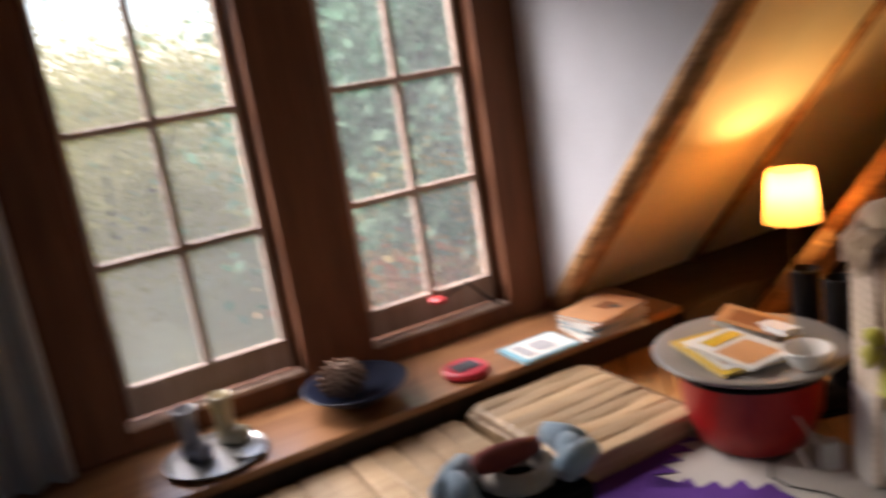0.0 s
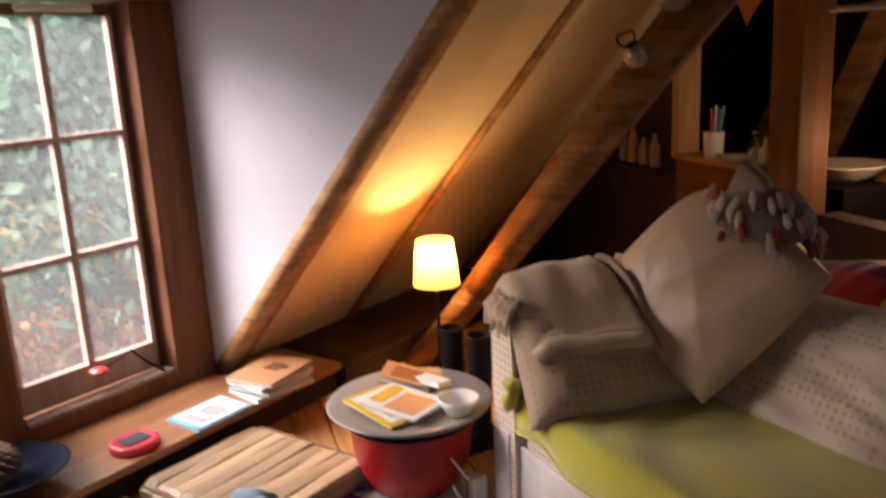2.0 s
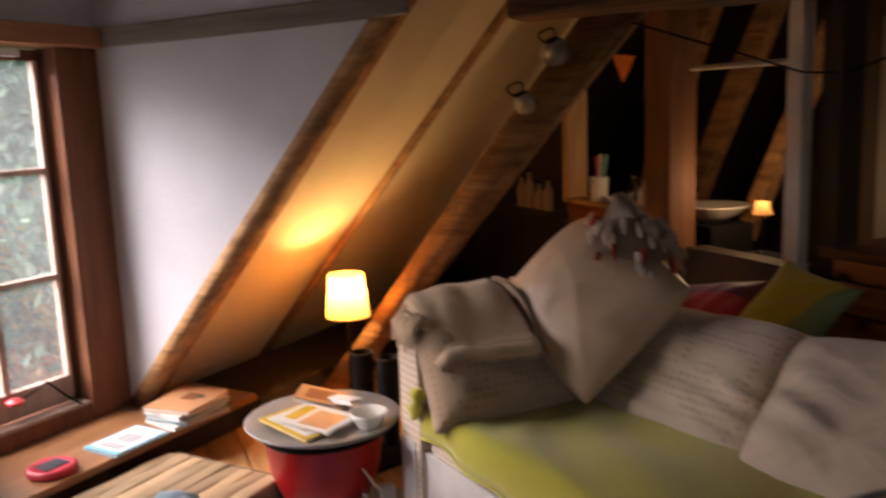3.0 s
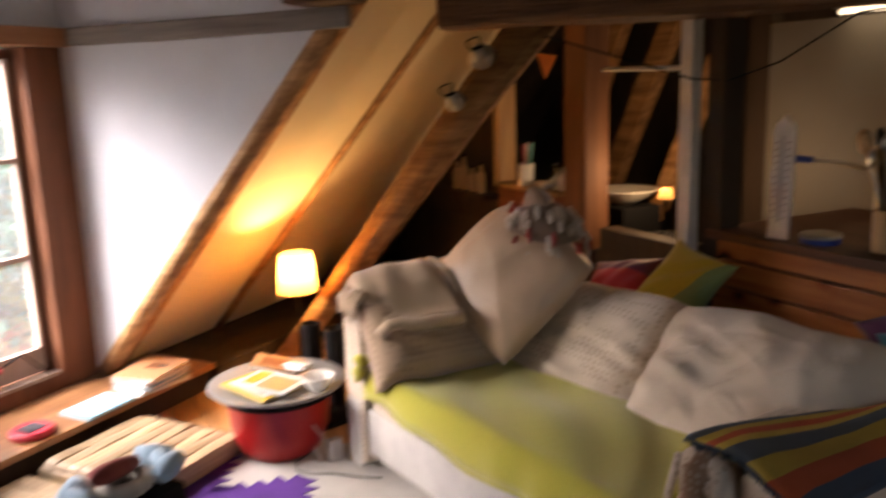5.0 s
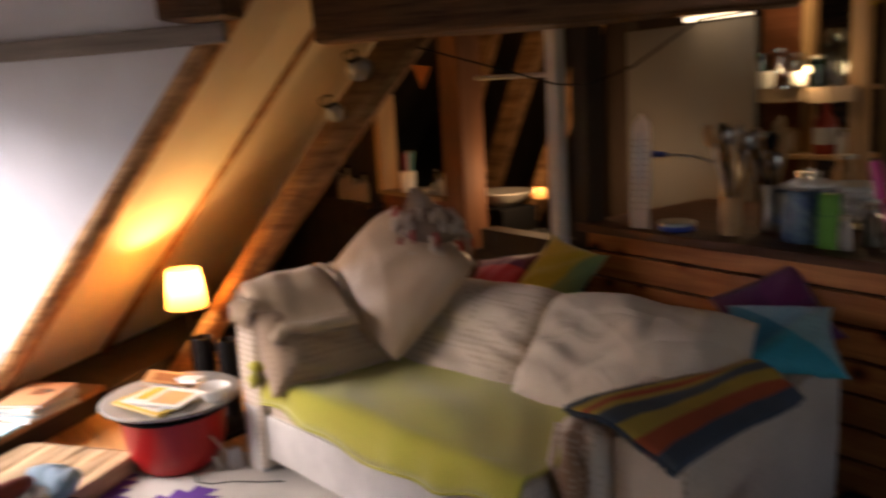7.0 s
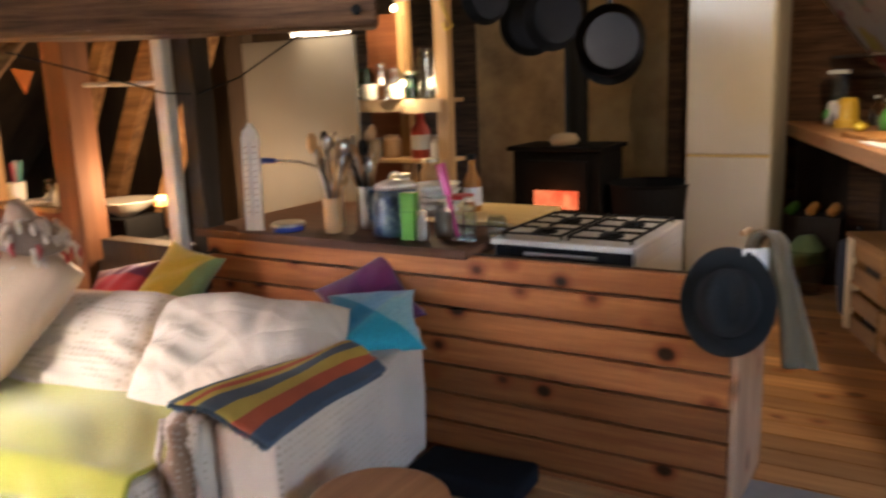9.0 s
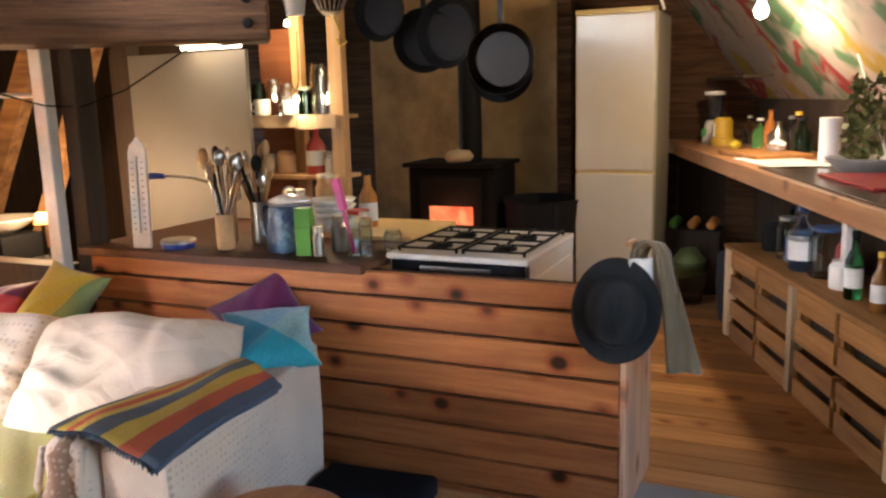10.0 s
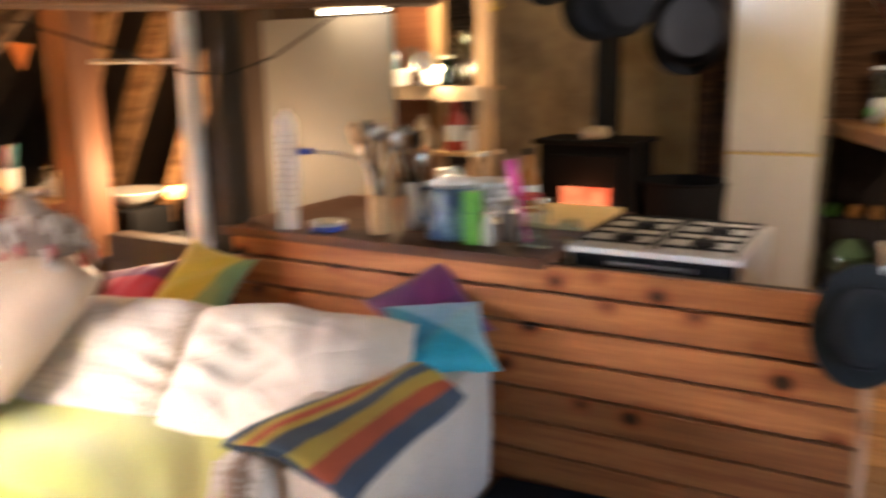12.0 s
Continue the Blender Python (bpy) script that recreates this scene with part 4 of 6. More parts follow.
def towel_mesh(nu=8, nv=30, thick=0.014):
    """Both faces of the towel, laid out along its normals, and the rim between them."""
    bm = bmesh.new()
    faces = []
    for side in (-0.5, 0.5):
        rows = []
        for i in range(nu + 1):
            u, row = i / nu, []
            for j in range(nv + 1):
                v = j / nv
                du = towel_fold(u + 0.02, v) - towel_fold(u - 0.02, v)
                dv = towel_fold(u, v + 0.02) - towel_fold(u, max(0.0, v - 0.02))
                row.append(bm.verts.new(towel_fold(u, v) + du.cross(dv).normalized() * thick * side))
            rows.append(row)
        for i in range(nu):
            for j in range(nv):
                bm.faces.new((rows[i][j], rows[i + 1][j], rows[i + 1][j + 1], rows[i][j + 1]))
        faces.append(rows)
    f, k = faces
    rim = [(i, 0) for i in range(nu)] + [(nu, j) for j in range(nv)] + [(i, nv) for i in range(nu, 0, -1)] + [(0, j) for j in range(nv, 0, -1)]
    for (i, j), (m, n) in zip(rim, rim[1:] + rim[:1]):
        bm.faces.new((f[i][j], f[m][n], k[m][n], k[i][j]))
    bmesh.ops.recalc_face_normals(bm, faces=bm.faces)
    return bm
solid("towel", towel_mesh(), plain("khaki_towel", (0.17, 0.125, 0.062), 0.95, sheen=0.3, bumpy=0.5), Matrix(), "khaki towel hanging from the end post", "towel", smooth=True)
solid("tea_towel", sheet(1, 1, 6, 14, lambda u, v: Vector((0.03 + 0.07 * u, 0.0 + 0.05 * u + 0.01 * math.sin(8 * u), 0.98 - 0.32 * v)), 0.008), M_PAPER, Matrix(), "white tea towel hanging behind the hat", "towel", smooth=True)
structure("towel_peg", tube([(0.02, 0.02, 1.03), (0.02, 0.12, 1.03), (0.02, 0.12, 0.8)], 0.01), M_LIGHTWOOD, label="wooden peg")

# ---------------------------------------------------------------- sofa
SOFA = pose(-2.98, -1.60, 0, 0, 0, 8)
sofa = thing("sofa", SOFA, "cream dotted sofa with a white-painted base and loose cushions", "sofa")
part("front_board", box(0.10, 1.80, 0.02, 0.055, 0.07, 0.27, 0.008), M_WPOST, sofa, "white-painted front board")
part("base", box(0.06, 1.9, 0.06, 1.18, 0.05, 0.25, 0.01), M_SOFA, sofa)


def arm(u0, u1, v0, v1, h, seed):
    w = (u1 - u0) / 2
    o = [(u0, 0.03), (u1, 0.03), (u1, h - w * 0.8)]
    o += [((u0 + u1) / 2 + w * math.cos(a), h - w * 0.8 + w * 0.8 * math.sin(a)) for a in [math.pi * k / 10 for k in range(1, 10)]] + [(u0, h - w * 0.8)]
    bm = prism(o, v0, v1)
    return rough(bm, 0.006, 5, seed, 1)


part("arm", arm(-0.01, 0.125, 0.0, 1.2, 0.765, 1), M_SOFA, sofa, smooth=False)
part("arm", rough(box(1.745, 1.985, 0.20, 1.22, 0.03, 0.565, 0.022, seg=3), 0.005, 5, 2, 1), M_SOFA, sofa)
part("back", rough(box(0.0, 1.985, 1.03, 1.22, 0.03, 0.605, 0.03, seg=4), 0.006, 5, 3, 1), M_SOFA, sofa)
part("leg", box(-0.012, 0.095, -0.004, 0.10, 0.0, 0.30, 0.006), M_WPOST, sofa, "white-painted corner leg")
part("leg", box(1.84, 1.96, 0.24, 0.34, 0.0, 0.1, 0.006), M_WPOST, sofa)
for u0, u1 in ((0.13, 0.90), (0.905, 1.565)):
    part("seat_cushion", rough(box(u0, u1, 0.03, 0.80, 0.25, 0.41, 0.05, seg=4), 0.008, 5, u0, 1), M_SOFA, sofa)
cu = part("back_cushion", pillow(0.74, 0.52, 0.34, 64, 0.04, 4, -0.2, 4, [(0.75, -0.2, 0.15, 1, 75, 0.014, 0.16), (-0.2, -0.7, 0.3, 1, 60, 0.010, 0.3), (0.2, 0.7, 0.8, 0.6, 40, 0.008, 0.3), (0.0, 0.0, 0.12, 1, 17, 0.014, 0.7)]), M_SOFA, sofa, smooth=True)
cu.matrix_local = pose(0.67, 0.79, 0.50, 48, 0, 2)
cu = part("back_cushion", pillow(0.80, 0.56, 0.32, 70, 0.055, 9, -0.1, 4, [(-0.8, 0.0, 0.25, 1, 58, 0.012, 0.2), (0.3, 0.75, 1, 0.2, 38, 0.010, 0.35), (0.1, 0.1, 1, 0.15, 24, 0.008, 0.35), (-0.4, -0.2, 0.8, -0.5, 30, 0.006, 0.3)]), M_CREASE, sofa, "cream cushion in a loose creased cover", True)
cu.matrix_local = pose(1.42, 0.75, 0.52, 47, 0, 4)
cu = part("side_cushion", pillow(0.66, 0.36, 0.23, 50, 0.03, 12, 0.1, 7, [(-0.6, -0.3, 0.5, 0.9, 60, 0.008, 0.3), (0.5, 0.3, 0.3, 1, 60, 0.008, 0.3)]), M_TAN_SOFA, sofa, "tan dotted cushion", True)
cu.matrix_local = pose(0.235, 0.315, 0.55, 60, 0, 82)
cu = part("end_cushion", rough(box(1.568, 1.738, 0.15, 0.80, 0.25, 0.595, 0.075, seg=5), 0.010, 6, 5, 1), M_SOFA, sofa, "upright dotted cushion against the arm", True)
part("boxing", rough(tube([(1.655, 0.175, 0.20), (1.652, 0.165, 0.30), (1.648, 0.158, 0.44), (1.652, 0.175, 0.54), (1.655, 0.21, 0.58)], [0.040, 0.054, 0.058, 0.05, 0.03], 16), 0.010, 7), dotted("brown_upholstery", (0.30, 0.17, 0.09), (0.42, 0.30, 0.20)), cu, "brown dotted boxing strip", True)
for x, w in ((1.585, -0.010), (1.715, 0.008)):
    part("piping", rough(tube([(x, 0.170, 0.22), (x + w, 0.145, 0.34), (x + w, 0.142, 0.46), (x, 0.170, 0.57)], 0.012, 10), 0.004, 12), M_SOFA, cu, smooth=True)


def throw_at(u, v):
    # along the seat, rising to the cushions behind and hanging over the front edge
    x = 0.125 + 1.44 * u
    if v < 0.22:
        a = math.pi / 2 * v / 0.22
        y, z = 0.085 - 0.078 * max(0.0, math.cos(a)) ** 0.65 - 0.008 * math.sin(26 * u + 2 * math.sin(9 * u)) * (1 - v / 0.22), 0.30 + 0.137 * math.sin(a) ** 0.65
        z += (0.028 * math.sin(7 * u + 1) + 0.012 * math.sin(23 * u)) * (1 - v / 0.22)
    else:
        w = (v - 0.22) / 0.78
        y, z = 0.085 + 0.755 * w, 0.437 + 0.014 * math.sin(9 * u + 2) * math.sin(5 * w) + 0.005 * math.sin(31 * u + 17 * w + 4 * math.sin(6 * u)) + (0.05 * (w - 0.85) if w > 0.85 else 0)
    return Vector((x, y, z))


sth = thing("seat_throw", SOFA, "lime green cloth spread over the sofa seat", "throw")
part("cloth", sheet(1, 1, 60, 50, throw_at, 0.009), M_GREEN, sth, smooth=True)
part("hem", tube([throw_at(k / 60, 0.0) for k in range(61)], 0.006, 6), M_GREEN, sth, "stitched hem", True)
part("knot", rough(lathe([(0.0, -0.04), (0.02, -0.03), (0.03, 0.0), (0.012, 0.03), (0.035, 0.07), (0, 0.08)], 10), 0.012, 30), M_GREEN, sth, "knotted corner", True).matrix_local = pose(0.13, -0.014, 0.44, 0, 25, 0)



B_L, B_T, B_R, B_K = Vector((1.585, 0.20, 0.625)), Vector((2.0, 0.13, 0.585)), Vector((2.045, 0.79, 0.585)), Vector((1.79, 0.88, 0.615))


def blanket_at(u, v):
    # across the arm (u) and along it (v), bulging over the arm's top, one edge hanging down
    p = (B_L * (1 - u) + B_T * u) * (1 - v) + (B_K * (1 - u) + B_R * u) * v
    p.z += 0.030 * math.sin(math.pi * min(1, u * 1.05)) + 0.006 * math.sin(7 * v + 5 * u) - 0.012 * max(0, 0.12 - v) / 0.12
    return p + 0.008 * noise.noise_vector(Vector((u * 5, v * 5, 2)))


STRIPES = [cloth_ for cloth_ in (plain("grey_wool", (0.08, 0.10, 0.12), 0.95, bumpy=0.7), plain("mustard_wool", (0.50, 0.34, 0.05), 0.95, bumpy=0.7), plain("rust_wool", (0.46, 0.09, 0.03), 0.95, bumpy=0.7), plain("navy_wool", (0.06, 0.085, 0.12), 0.95, bumpy=0.7))]
bl3 = thing("striped_blanket", SOFA, "folded woollen blanket striped grey, mustard and rust over the sofa arm", "blanket")
part("upper_layer", sheet(1, 1, 48, 24, blanket_at, 0.014, (0, 1, 2, 1, 0, 0, 1, 1, 2, 2, 3, 3)), STRIPES, bl3, smooth=True)
part("lower_layer", sheet(1, 1, 48, 24, lambda u, v: blanket_at(0.015 + 0.955 * u, 0.01 + 0.97 * v) - Vector((0, 0, 0.018)), 0.012, (3, 0, 2, 1, 0, 0, 1, 1, 2, 2, 3, 3)), STRIPES, bl3, smooth=True)
rnd = random.Random(31)
for k in range(70):
    p = blanket_at((k + 0.5) / 70, 0.004) - Vector((0, 0, 0.008))
    q = p + Vector((rnd.uniform(-0.006, 0.006), -0.006 - rnd.uniform(0, 0.006), -0.008 - rnd.uniform(0, 0.012)))
    part("fringe", tube([p, p.lerp(q, 0.5) + Vector((0, -0.004, 0.002)), q], [0.004, 0.003, 0.002], 5), STRIPES[3] if k % 4 else STRIPES[0], bl3, smooth=True)
# folded blanket on the other arm, sloping inwards over the side cushion
F_A, F_B, F_C, F_D = Vector((-0.015, 0.015, 0.775)), Vector((-0.02, 0.37, 0.795)), Vector((0.41, 0.33, 0.640)), Vector((0.265, 0.02, 0.625))


def slope_fold(k, seed):
    def at(u, v):
        e = 1 - 0.025 * k
        p = (F_A * (1 - v) + F_B * v) * (1 - u * e) + (F_D * (1 - v) + F_C * v) * u * e
        p.z += 0.055 * math.sin(math.pi * min(1, u * 1.1)) + 0.020 * k - (0.05 * (0.10 - u) / 0.10 if u < 0.10 else 0) - 0.03 * max(0, 0.08 - v) / 0.08
        w = noise.noise_vector(Vector((u * 3.5, v * 3, seed)))
        return p + Vector((0.010 * w.x, 0.012 * w.y, 0.014 * w.z)) + Vector((0, 0, 0.004 * math.sin(14 * v + 5 * u + seed)))
    return at


fb_ = thing("folded_blanket", SOFA, "folded cream blanket lying over the sofa arm", "blanket")
for k in range(3):
    part("fold", sheet(1, 1, 30, 22, slope_fold(k, k * 0.15), 0.017), M_SOFAW if k else M_BEIGE, fb_, smooth=True)
part("turned_edge", tube([slope_fold(1, 0.1)(0.985, v / 8) + Vector((0.004, 0, -0.004)) for v in range(9)], 0.026, 10), M_SOFAW, fb_, smooth=True)
rnd = random.Random(11)
for k in range(20):
    u = 0.005 + 0.16 * k / 20
    z = 0.775 - 0.03 * rnd.random()
    bm = tube([(u, 0.02, z), (u + rnd.uniform(-0.012, 0.012), -0.022, z - 0.03), (u + rnd.uniform(-0.02, 0.02), -0.026, z - 0.07 - rnd.uniform(0, 0.05))], [0.011, 0.010, 0.004], 6)
    part("fringe", bm, M_SOFAW, fb_, smooth=True)
# the big pillow leans in the corner, one corner hanging down
lean = Matrix(((0.81, -0.27, 0.52, 0.36), (0.58, 0.38, -0.72, 0.555), (0.0, 0.885, 0.466, 0.75), (0, 0, 0, 1)))
bm = pillow(0.52, 0.50, 0.22, 50, 0.04, 21, -0.1, 2.6, [(0.1, 0.0, 0.7, 0.7, 26, 0.014, 0.6)])
for v in bm.verts:
    # slack, rounded upper corners; the hanging one stays crisp
    cx, cy = v.co.x / 0.26, v.co.y / 0.25
    pull = 0.16 if cx > 0 and cy > 0 else (0.0 if cx < 0 and cy < 0 else 0.05)
    v.co.x *= 1 - pull * (cx * cy) ** 2
    v.co.y *= 1 - pull * (cx * cy) ** 2
solid("large_pillow", bm, M_SATIN, SOFA @ lean @ Matrix.Diagonal((1.32, 0.78, 1.0, 1)) @ pose(0.01, 0.055, 0, 0, 0, 50), "large cream pillow leaning in the sofa corner", "pillow", smooth=True)
def shawl_at(u, v):
    p = Vector((-0.02 + 0.42 * u, 0.38 + 0.26 * v - 0.10 * u * v, 0.80 - 0.155 * u * u + 0.045 * math.sin(math.pi * u)))
    p.z += 0.020 * math.sin(16 * v + 4 * u) + 0.010 * math.sin(31 * v - 7 * u) - 0.04 * max(0, 0.1 - u) / 0.1
    return p + 0.018 * noise.noise_vector(Vector((u * 4, v * 4, 7)))


solid("crumpled_shawl", sheet(1, 1, 34, 26, shawl_at, 0.022), M_BEIGE, SOFA, "crumpled beige shawl on the sofa arm", "shawl", smooth=True)


def knit(name, c, dot, m, label):
    n = thing(name, m, label, "soft toy")
    rnd = random.Random(5)
    part("peak", rough(prism([(-0.13, 0.11), (0.12, 0.11), (0.05, 0.25), (-0.03, 0.31)], -0.035, 0.035), 0.008, 9), plain("grey_tan_knit", (0.30, 0.22, 0.16), 0.95, sheen=0.3), n, "pointed tan flap", True)
    part("body", rough(lathe([(0, -0.02), (0.16, 0.0), (0.23, 0.05), (0.22, 0.10), (0.16, 0.15), (0.10, 0.19), (0.04, 0.21), (0, 0.215)], 24), 0.03, 7, 1), plain("tan_plush", (0.25, 0.165, 0.11), 0.95, sheen=0.3), n, "tan knitted body", True)
    for k in range(64):
        a, h = rnd.uniform(0, 6.28), rnd.uniform(0.0, 0.2)
        r = 0.235 - 0.75 * max(0, h - 0.07)
        l = rnd.uniform(0.06, 0.10)
        bm = tube([(0, 0, 0), (0.018, 0, -l * 0.4), (0.02 + rnd.uniform(-0.01, 0.01), rnd.uniform(-0.012, 0.012), -l)], [0.010, 0.016, 0.004], 8)
        bmesh.ops.rotate(bm, cent=(0, 0, 0), matrix=Euler((0, 0, a)).to_matrix(), verts=bm.verts)
        bmesh.ops.translate(bm, vec=(r * math.cos(a), r * math.sin(a), h + 0.02), verts=bm.verts)
        part("tassel", bm, dot if k % 7 == 0 else c, n, smooth=True)
    return n


knit("plush_cushion", plain("white_plush", (0.56, 0.45, 0.34), 0.95, sheen=0.4), colour("red_wool", (0.35, 0.03, 0.02)), SOFA @ pose(0.38, 0.74, 0.905) @ Matrix.Diagonal((0.92, 0.70, 0.80, 1)), "white tasselled plush with red tufts on the pillow")


def patched(name, cols, turn=0.0, shift=(0.0, 0.0)):
    """Silk pieced from four triangles that meet in the middle."""
    m, t, b = nodes(name)
    c = t.nodes.new("ShaderNodeTexCoord")
    mp = t.nodes.new("ShaderNodeMapping")
    mp.inputs["Rotation"].default_value = (0, 0, radians(turn))
    mp.inputs["Location"].default_value = (*shift, 0)
    t.links.new(c.outputs["Object"], mp.inputs["Vector"])
    sep = t.nodes.new("ShaderNodeSeparateXYZ")
    t.links.new(mp.outputs[0], sep.inputs[0])
    px, py = (ramp(t, sep.outputs[k], -0.001, 0.001) for k in (0, 1))
    col = mix(t, py, mix(t, px, cols[0], cols[1]), mix(t, px, cols[3], cols[2]))
    v, _ = coords(t)
    slub = noise_of(t, 90, 3, v)
    col = mix(t, ramp(t, slub, 0.35, 1.3), col, tuple(0.5 * x for x in cols[0]))
    t.links.new(col, b.inputs["Base Color"])
    b.inputs["Roughness"].default_value, b.inputs["Sheen Weight"].default_value = 0.6, 0.4
    bump(t, b, slub, 0.3)
    return m


def patch_cushion(m, material, label, size=0.38, t=0.13, seed=1.0):
    bm = pillow(size, size, t, 40, 0.02, seed, 0.7, 2.4, [(-0.5, -0.5, 0.7, -0.7, 60, 0.006, 0.5), (0.6, 0.5, 0.7, -0.7, 70, 0.006, 0.4)])
    return solid("patchwork_cushion", bm, material, m, label, "cushion", "small patchwork cushions", smooth=True)


YEL_, SAGE_, RED_, PLUM_ = (0.62, 0.46, 0.02), (0.25, 0.36, 0.12), (0.50, 0.012, 0.02), (0.11, 0.008, 0.075)
patch_cushion(pose(-2.50, -0.20, 0.69, 48, 0, 14) @ pose(0, 0, 0, 0, 0, -16), patched("mustard_and_sage_silk", (YEL_, SAGE_, SAGE_, YEL_), 20, (-0.075, 0)), "mustard and sage silk cushion leaning on the post", 0.35, seed=2.0)
patch_cushion(pose(-2.82, -0.30, 0.615, 36, 0, 10) @ pose(0, 0, 0, 0, 0, 16), patched("crimson_and_plum_silk", (RED_, RED_, PLUM_, PLUM_), 10, (0, -0.06)), "crimson and plum silk cushion behind the sofa back", 0.36, seed=3.0)
patch_cushion(pose(-1.44, -0.12, 0.67, 50, 0, 25) @ pose(0, 0, 0, 0, 0, 32), patched("plum_silk", (PLUM_, PLUM_, (0.16, 0.008, 0.09), PLUM_), 0), "plum silk cushion against the plank partition", 0.36, seed=4.0)
patch_cushion(pose(-1.31, -0.26, 0.64, 26, 0, 40), patched("teal_patchwork_silk", ((0.008, 0.22, 0.33), (0.02, 0.38, 0.45), (0.32, 0.54, 0.50), (0.24, 0.45, 0.55)), 45, (0.0, 0.0)), "teal, mint and sky-blue patchwork cushion on the sofa arm", 0.36, seed=5.0)

# ---------------------------------------------------------------- corner by the window
pt = thing("red_wash_pot", pose(-3.24, -1.83, 0), "red enamel pot serving as a side table", "pot")
part("body", lathe([(0.13, 0), (0.175, 0.03), (0.212, 0.13), (0.225, 0.262), (0.235, 0.275), (0.22, 0.279), (0.20, 0.13), (0, 0.04)], 40), M_RED, pt, smooth=True)
part("rim", lathe([(0.231, 0.267), (0.242, 0.271), (0.242, 0.278), (0.231, 0.2795)], 40), M_BLACKIRON, pt, "dark worn rim")
solid("shallow_dish", lathe([(0.20, 0.0), (0.285, 0.03), (0.30, 0.045), (0.292, 0.05), (0.20, 0.015), (0, 0.012)], 44), M_ENAMELGREY, pose(-3.24, -1.83, 0.280), "wide worn grey enamel dish on the red pot", "dish", smooth=True)


def book(m, w, d, h, cover, label, page=None, motif=None, name="book"):
    b = thing(name, m, label, "book")
    part("cover", box(-w / 2, w / 2, -d / 2, d / 2, 0, 0.003, 0.001), cover, b)
    part("page_block", box(-w / 2 + 0.004, w / 2 - 0.004, -d / 2 + 0.004, d / 2 - 0.004, 0.003, h - 0.003), page or M_PAPER, b)
    part("cover", box(-w / 2, w / 2, -d / 2, d / 2, h - 0.003, h, 0.001), cover, b)
    for k, (x0, x1, y0, y1, mm) in enumerate(motif or []):
        part("print", box(x0 * w, x1 * w, y0 * d, y1 * d, h + 0.0002, h + 0.0012 + 0.0009 * k), mm, b)
    return b


M_SKYB = colour("sky_cover", (0.18, 0.42, 0.52), 0.35)
M_ORB = colour("orange_cover", (0.52, 0.27, 0.13), 0.4)
M_DK = colour("dark_print", (0.06, 0.05, 0.05), 0.5)
M_GREYP = colour("grey_print", (0.35, 0.35, 0.36), 0.5)
book(pose(-3.25, -1.90, 0.305, 0, 3, 24), 0.29, 0.22, 0.012, M_YEL, "yellow magazine on the dish", motif=[(-0.42, 0.42, -0.4, 0.4, M_PAPER), (0.0, 0.3, -0.3, 0.2, M_ORB), (-0.3, -0.05, -0.2, 0.3, M_GREYP)], name="magazine")
book(pose(-3.23, -1.86, 0.320, 0, 2, 37), 0.27, 0.20, 0.01, M_PAPER, "pale magazine with a colour cover on the dish", motif=[(-0.1, 0.4, -0.4, 0.3, M_ORB), (-0.4, -0.2, -0.3, 0.4, M_YEL)], name="magazine")
book(pose(-3.43, -1.79, 0.318, 6, 12, 60), 0.20, 0.13, 0.028, M_ORB, "small brown-covered paperback leaning on the dish rim", motif=[(-0.3, 0.3, -0.3, 0.3, M_BROWN)])
book(pose(-3.33, -1.72, 0.333, 0, -10, 15), 0.2, 0.06, 0.02, M_PAPER, "folded pale paper on the dish", name="paper")
solid("tea_bowl", lathe([(0.03, 0), (0.045, 0.012), (0.07, 0.055), (0.074, 0.068), (0.068, 0.068), (0.04, 0.02), (0, 0.016)], 28), M_WHITE, pose(-3.085, -1.695, 0.305), "small white tea bowl on the dish", "bowl", smooth=True)

tl = thing("table_lamp", pose(-4.0, -1.49, 0), "lit table lamp with an amber cloth shade and thin dark stem", "lamp")
bm = lathe([(0.106, 0.515), (0.084, 0.722)], 36)
for f in list(bm.faces):
    if len(f.verts) > 4:
        bm.faces.remove(f)
part("shade", bm, M_SHADEPLAIN, tl, "glowing amber shade", True)
part("stem", lathe([(0.008, 0.02), (0.008, 0.62)], 10), M_BLACKIRON, tl)
part("foot", lathe([(0.10, 0), (0.10, 0.012), (0.02, 0.024), (0, 0.024)], 24), M_BLACKIRON, tl)
part("holder", lathe([(0.018, 0.57), (0.018, 0.61), (0, 0.61)], 12), M_BLACKIRON, tl)
M_RUBBER = plain("black_rubber", (0.007, 0.006, 0.006), 0.45, vary=0.1)
M_RUBBER.node_tree.nodes["Principled BSDF"].inputs["Specular IOR Level"].default_value = 0.2
for x, y, h, a in ((-3.53, -1.575, 0.47, -60), (-3.40, -1.505, 0.47, -75)):
    bt = thing("rubber_boot", pose(x, y, 0, 0, 0, a), "tall black rubber boot standing behind the pot", "boot", "rubber boots")
    part("shaft", lathe([(0.042, 0.04), (0.040, 0.12), (0.045, 0.28), (0.048, h - 0.01), (0.050, h), (0.045, h), (0.042, 0.28), (0.036, 0.12), (0, 0.10)], 24), M_RUBBER, bt, smooth=True)
    part("foot", rough(box(-0.052, 0.19, -0.045, 0.045, 0.012, 0.105, 0.04, seg=4), 0.004, 8), M_RUBBER, bt, smooth=True)
    part("sole", box(-0.058, 0.195, -0.048, 0.048, 0.001, 0.018, 0.004), M_BLACK, bt)
solid("power_brick", box(-0.02, 0.02, -0.03, 0.03, 0, 0.10, 0.008), M_WPOST, pose(-3.02, -1.66, 0.0, 0, 0, 10), "white plug adapter on the floor", "adapter")
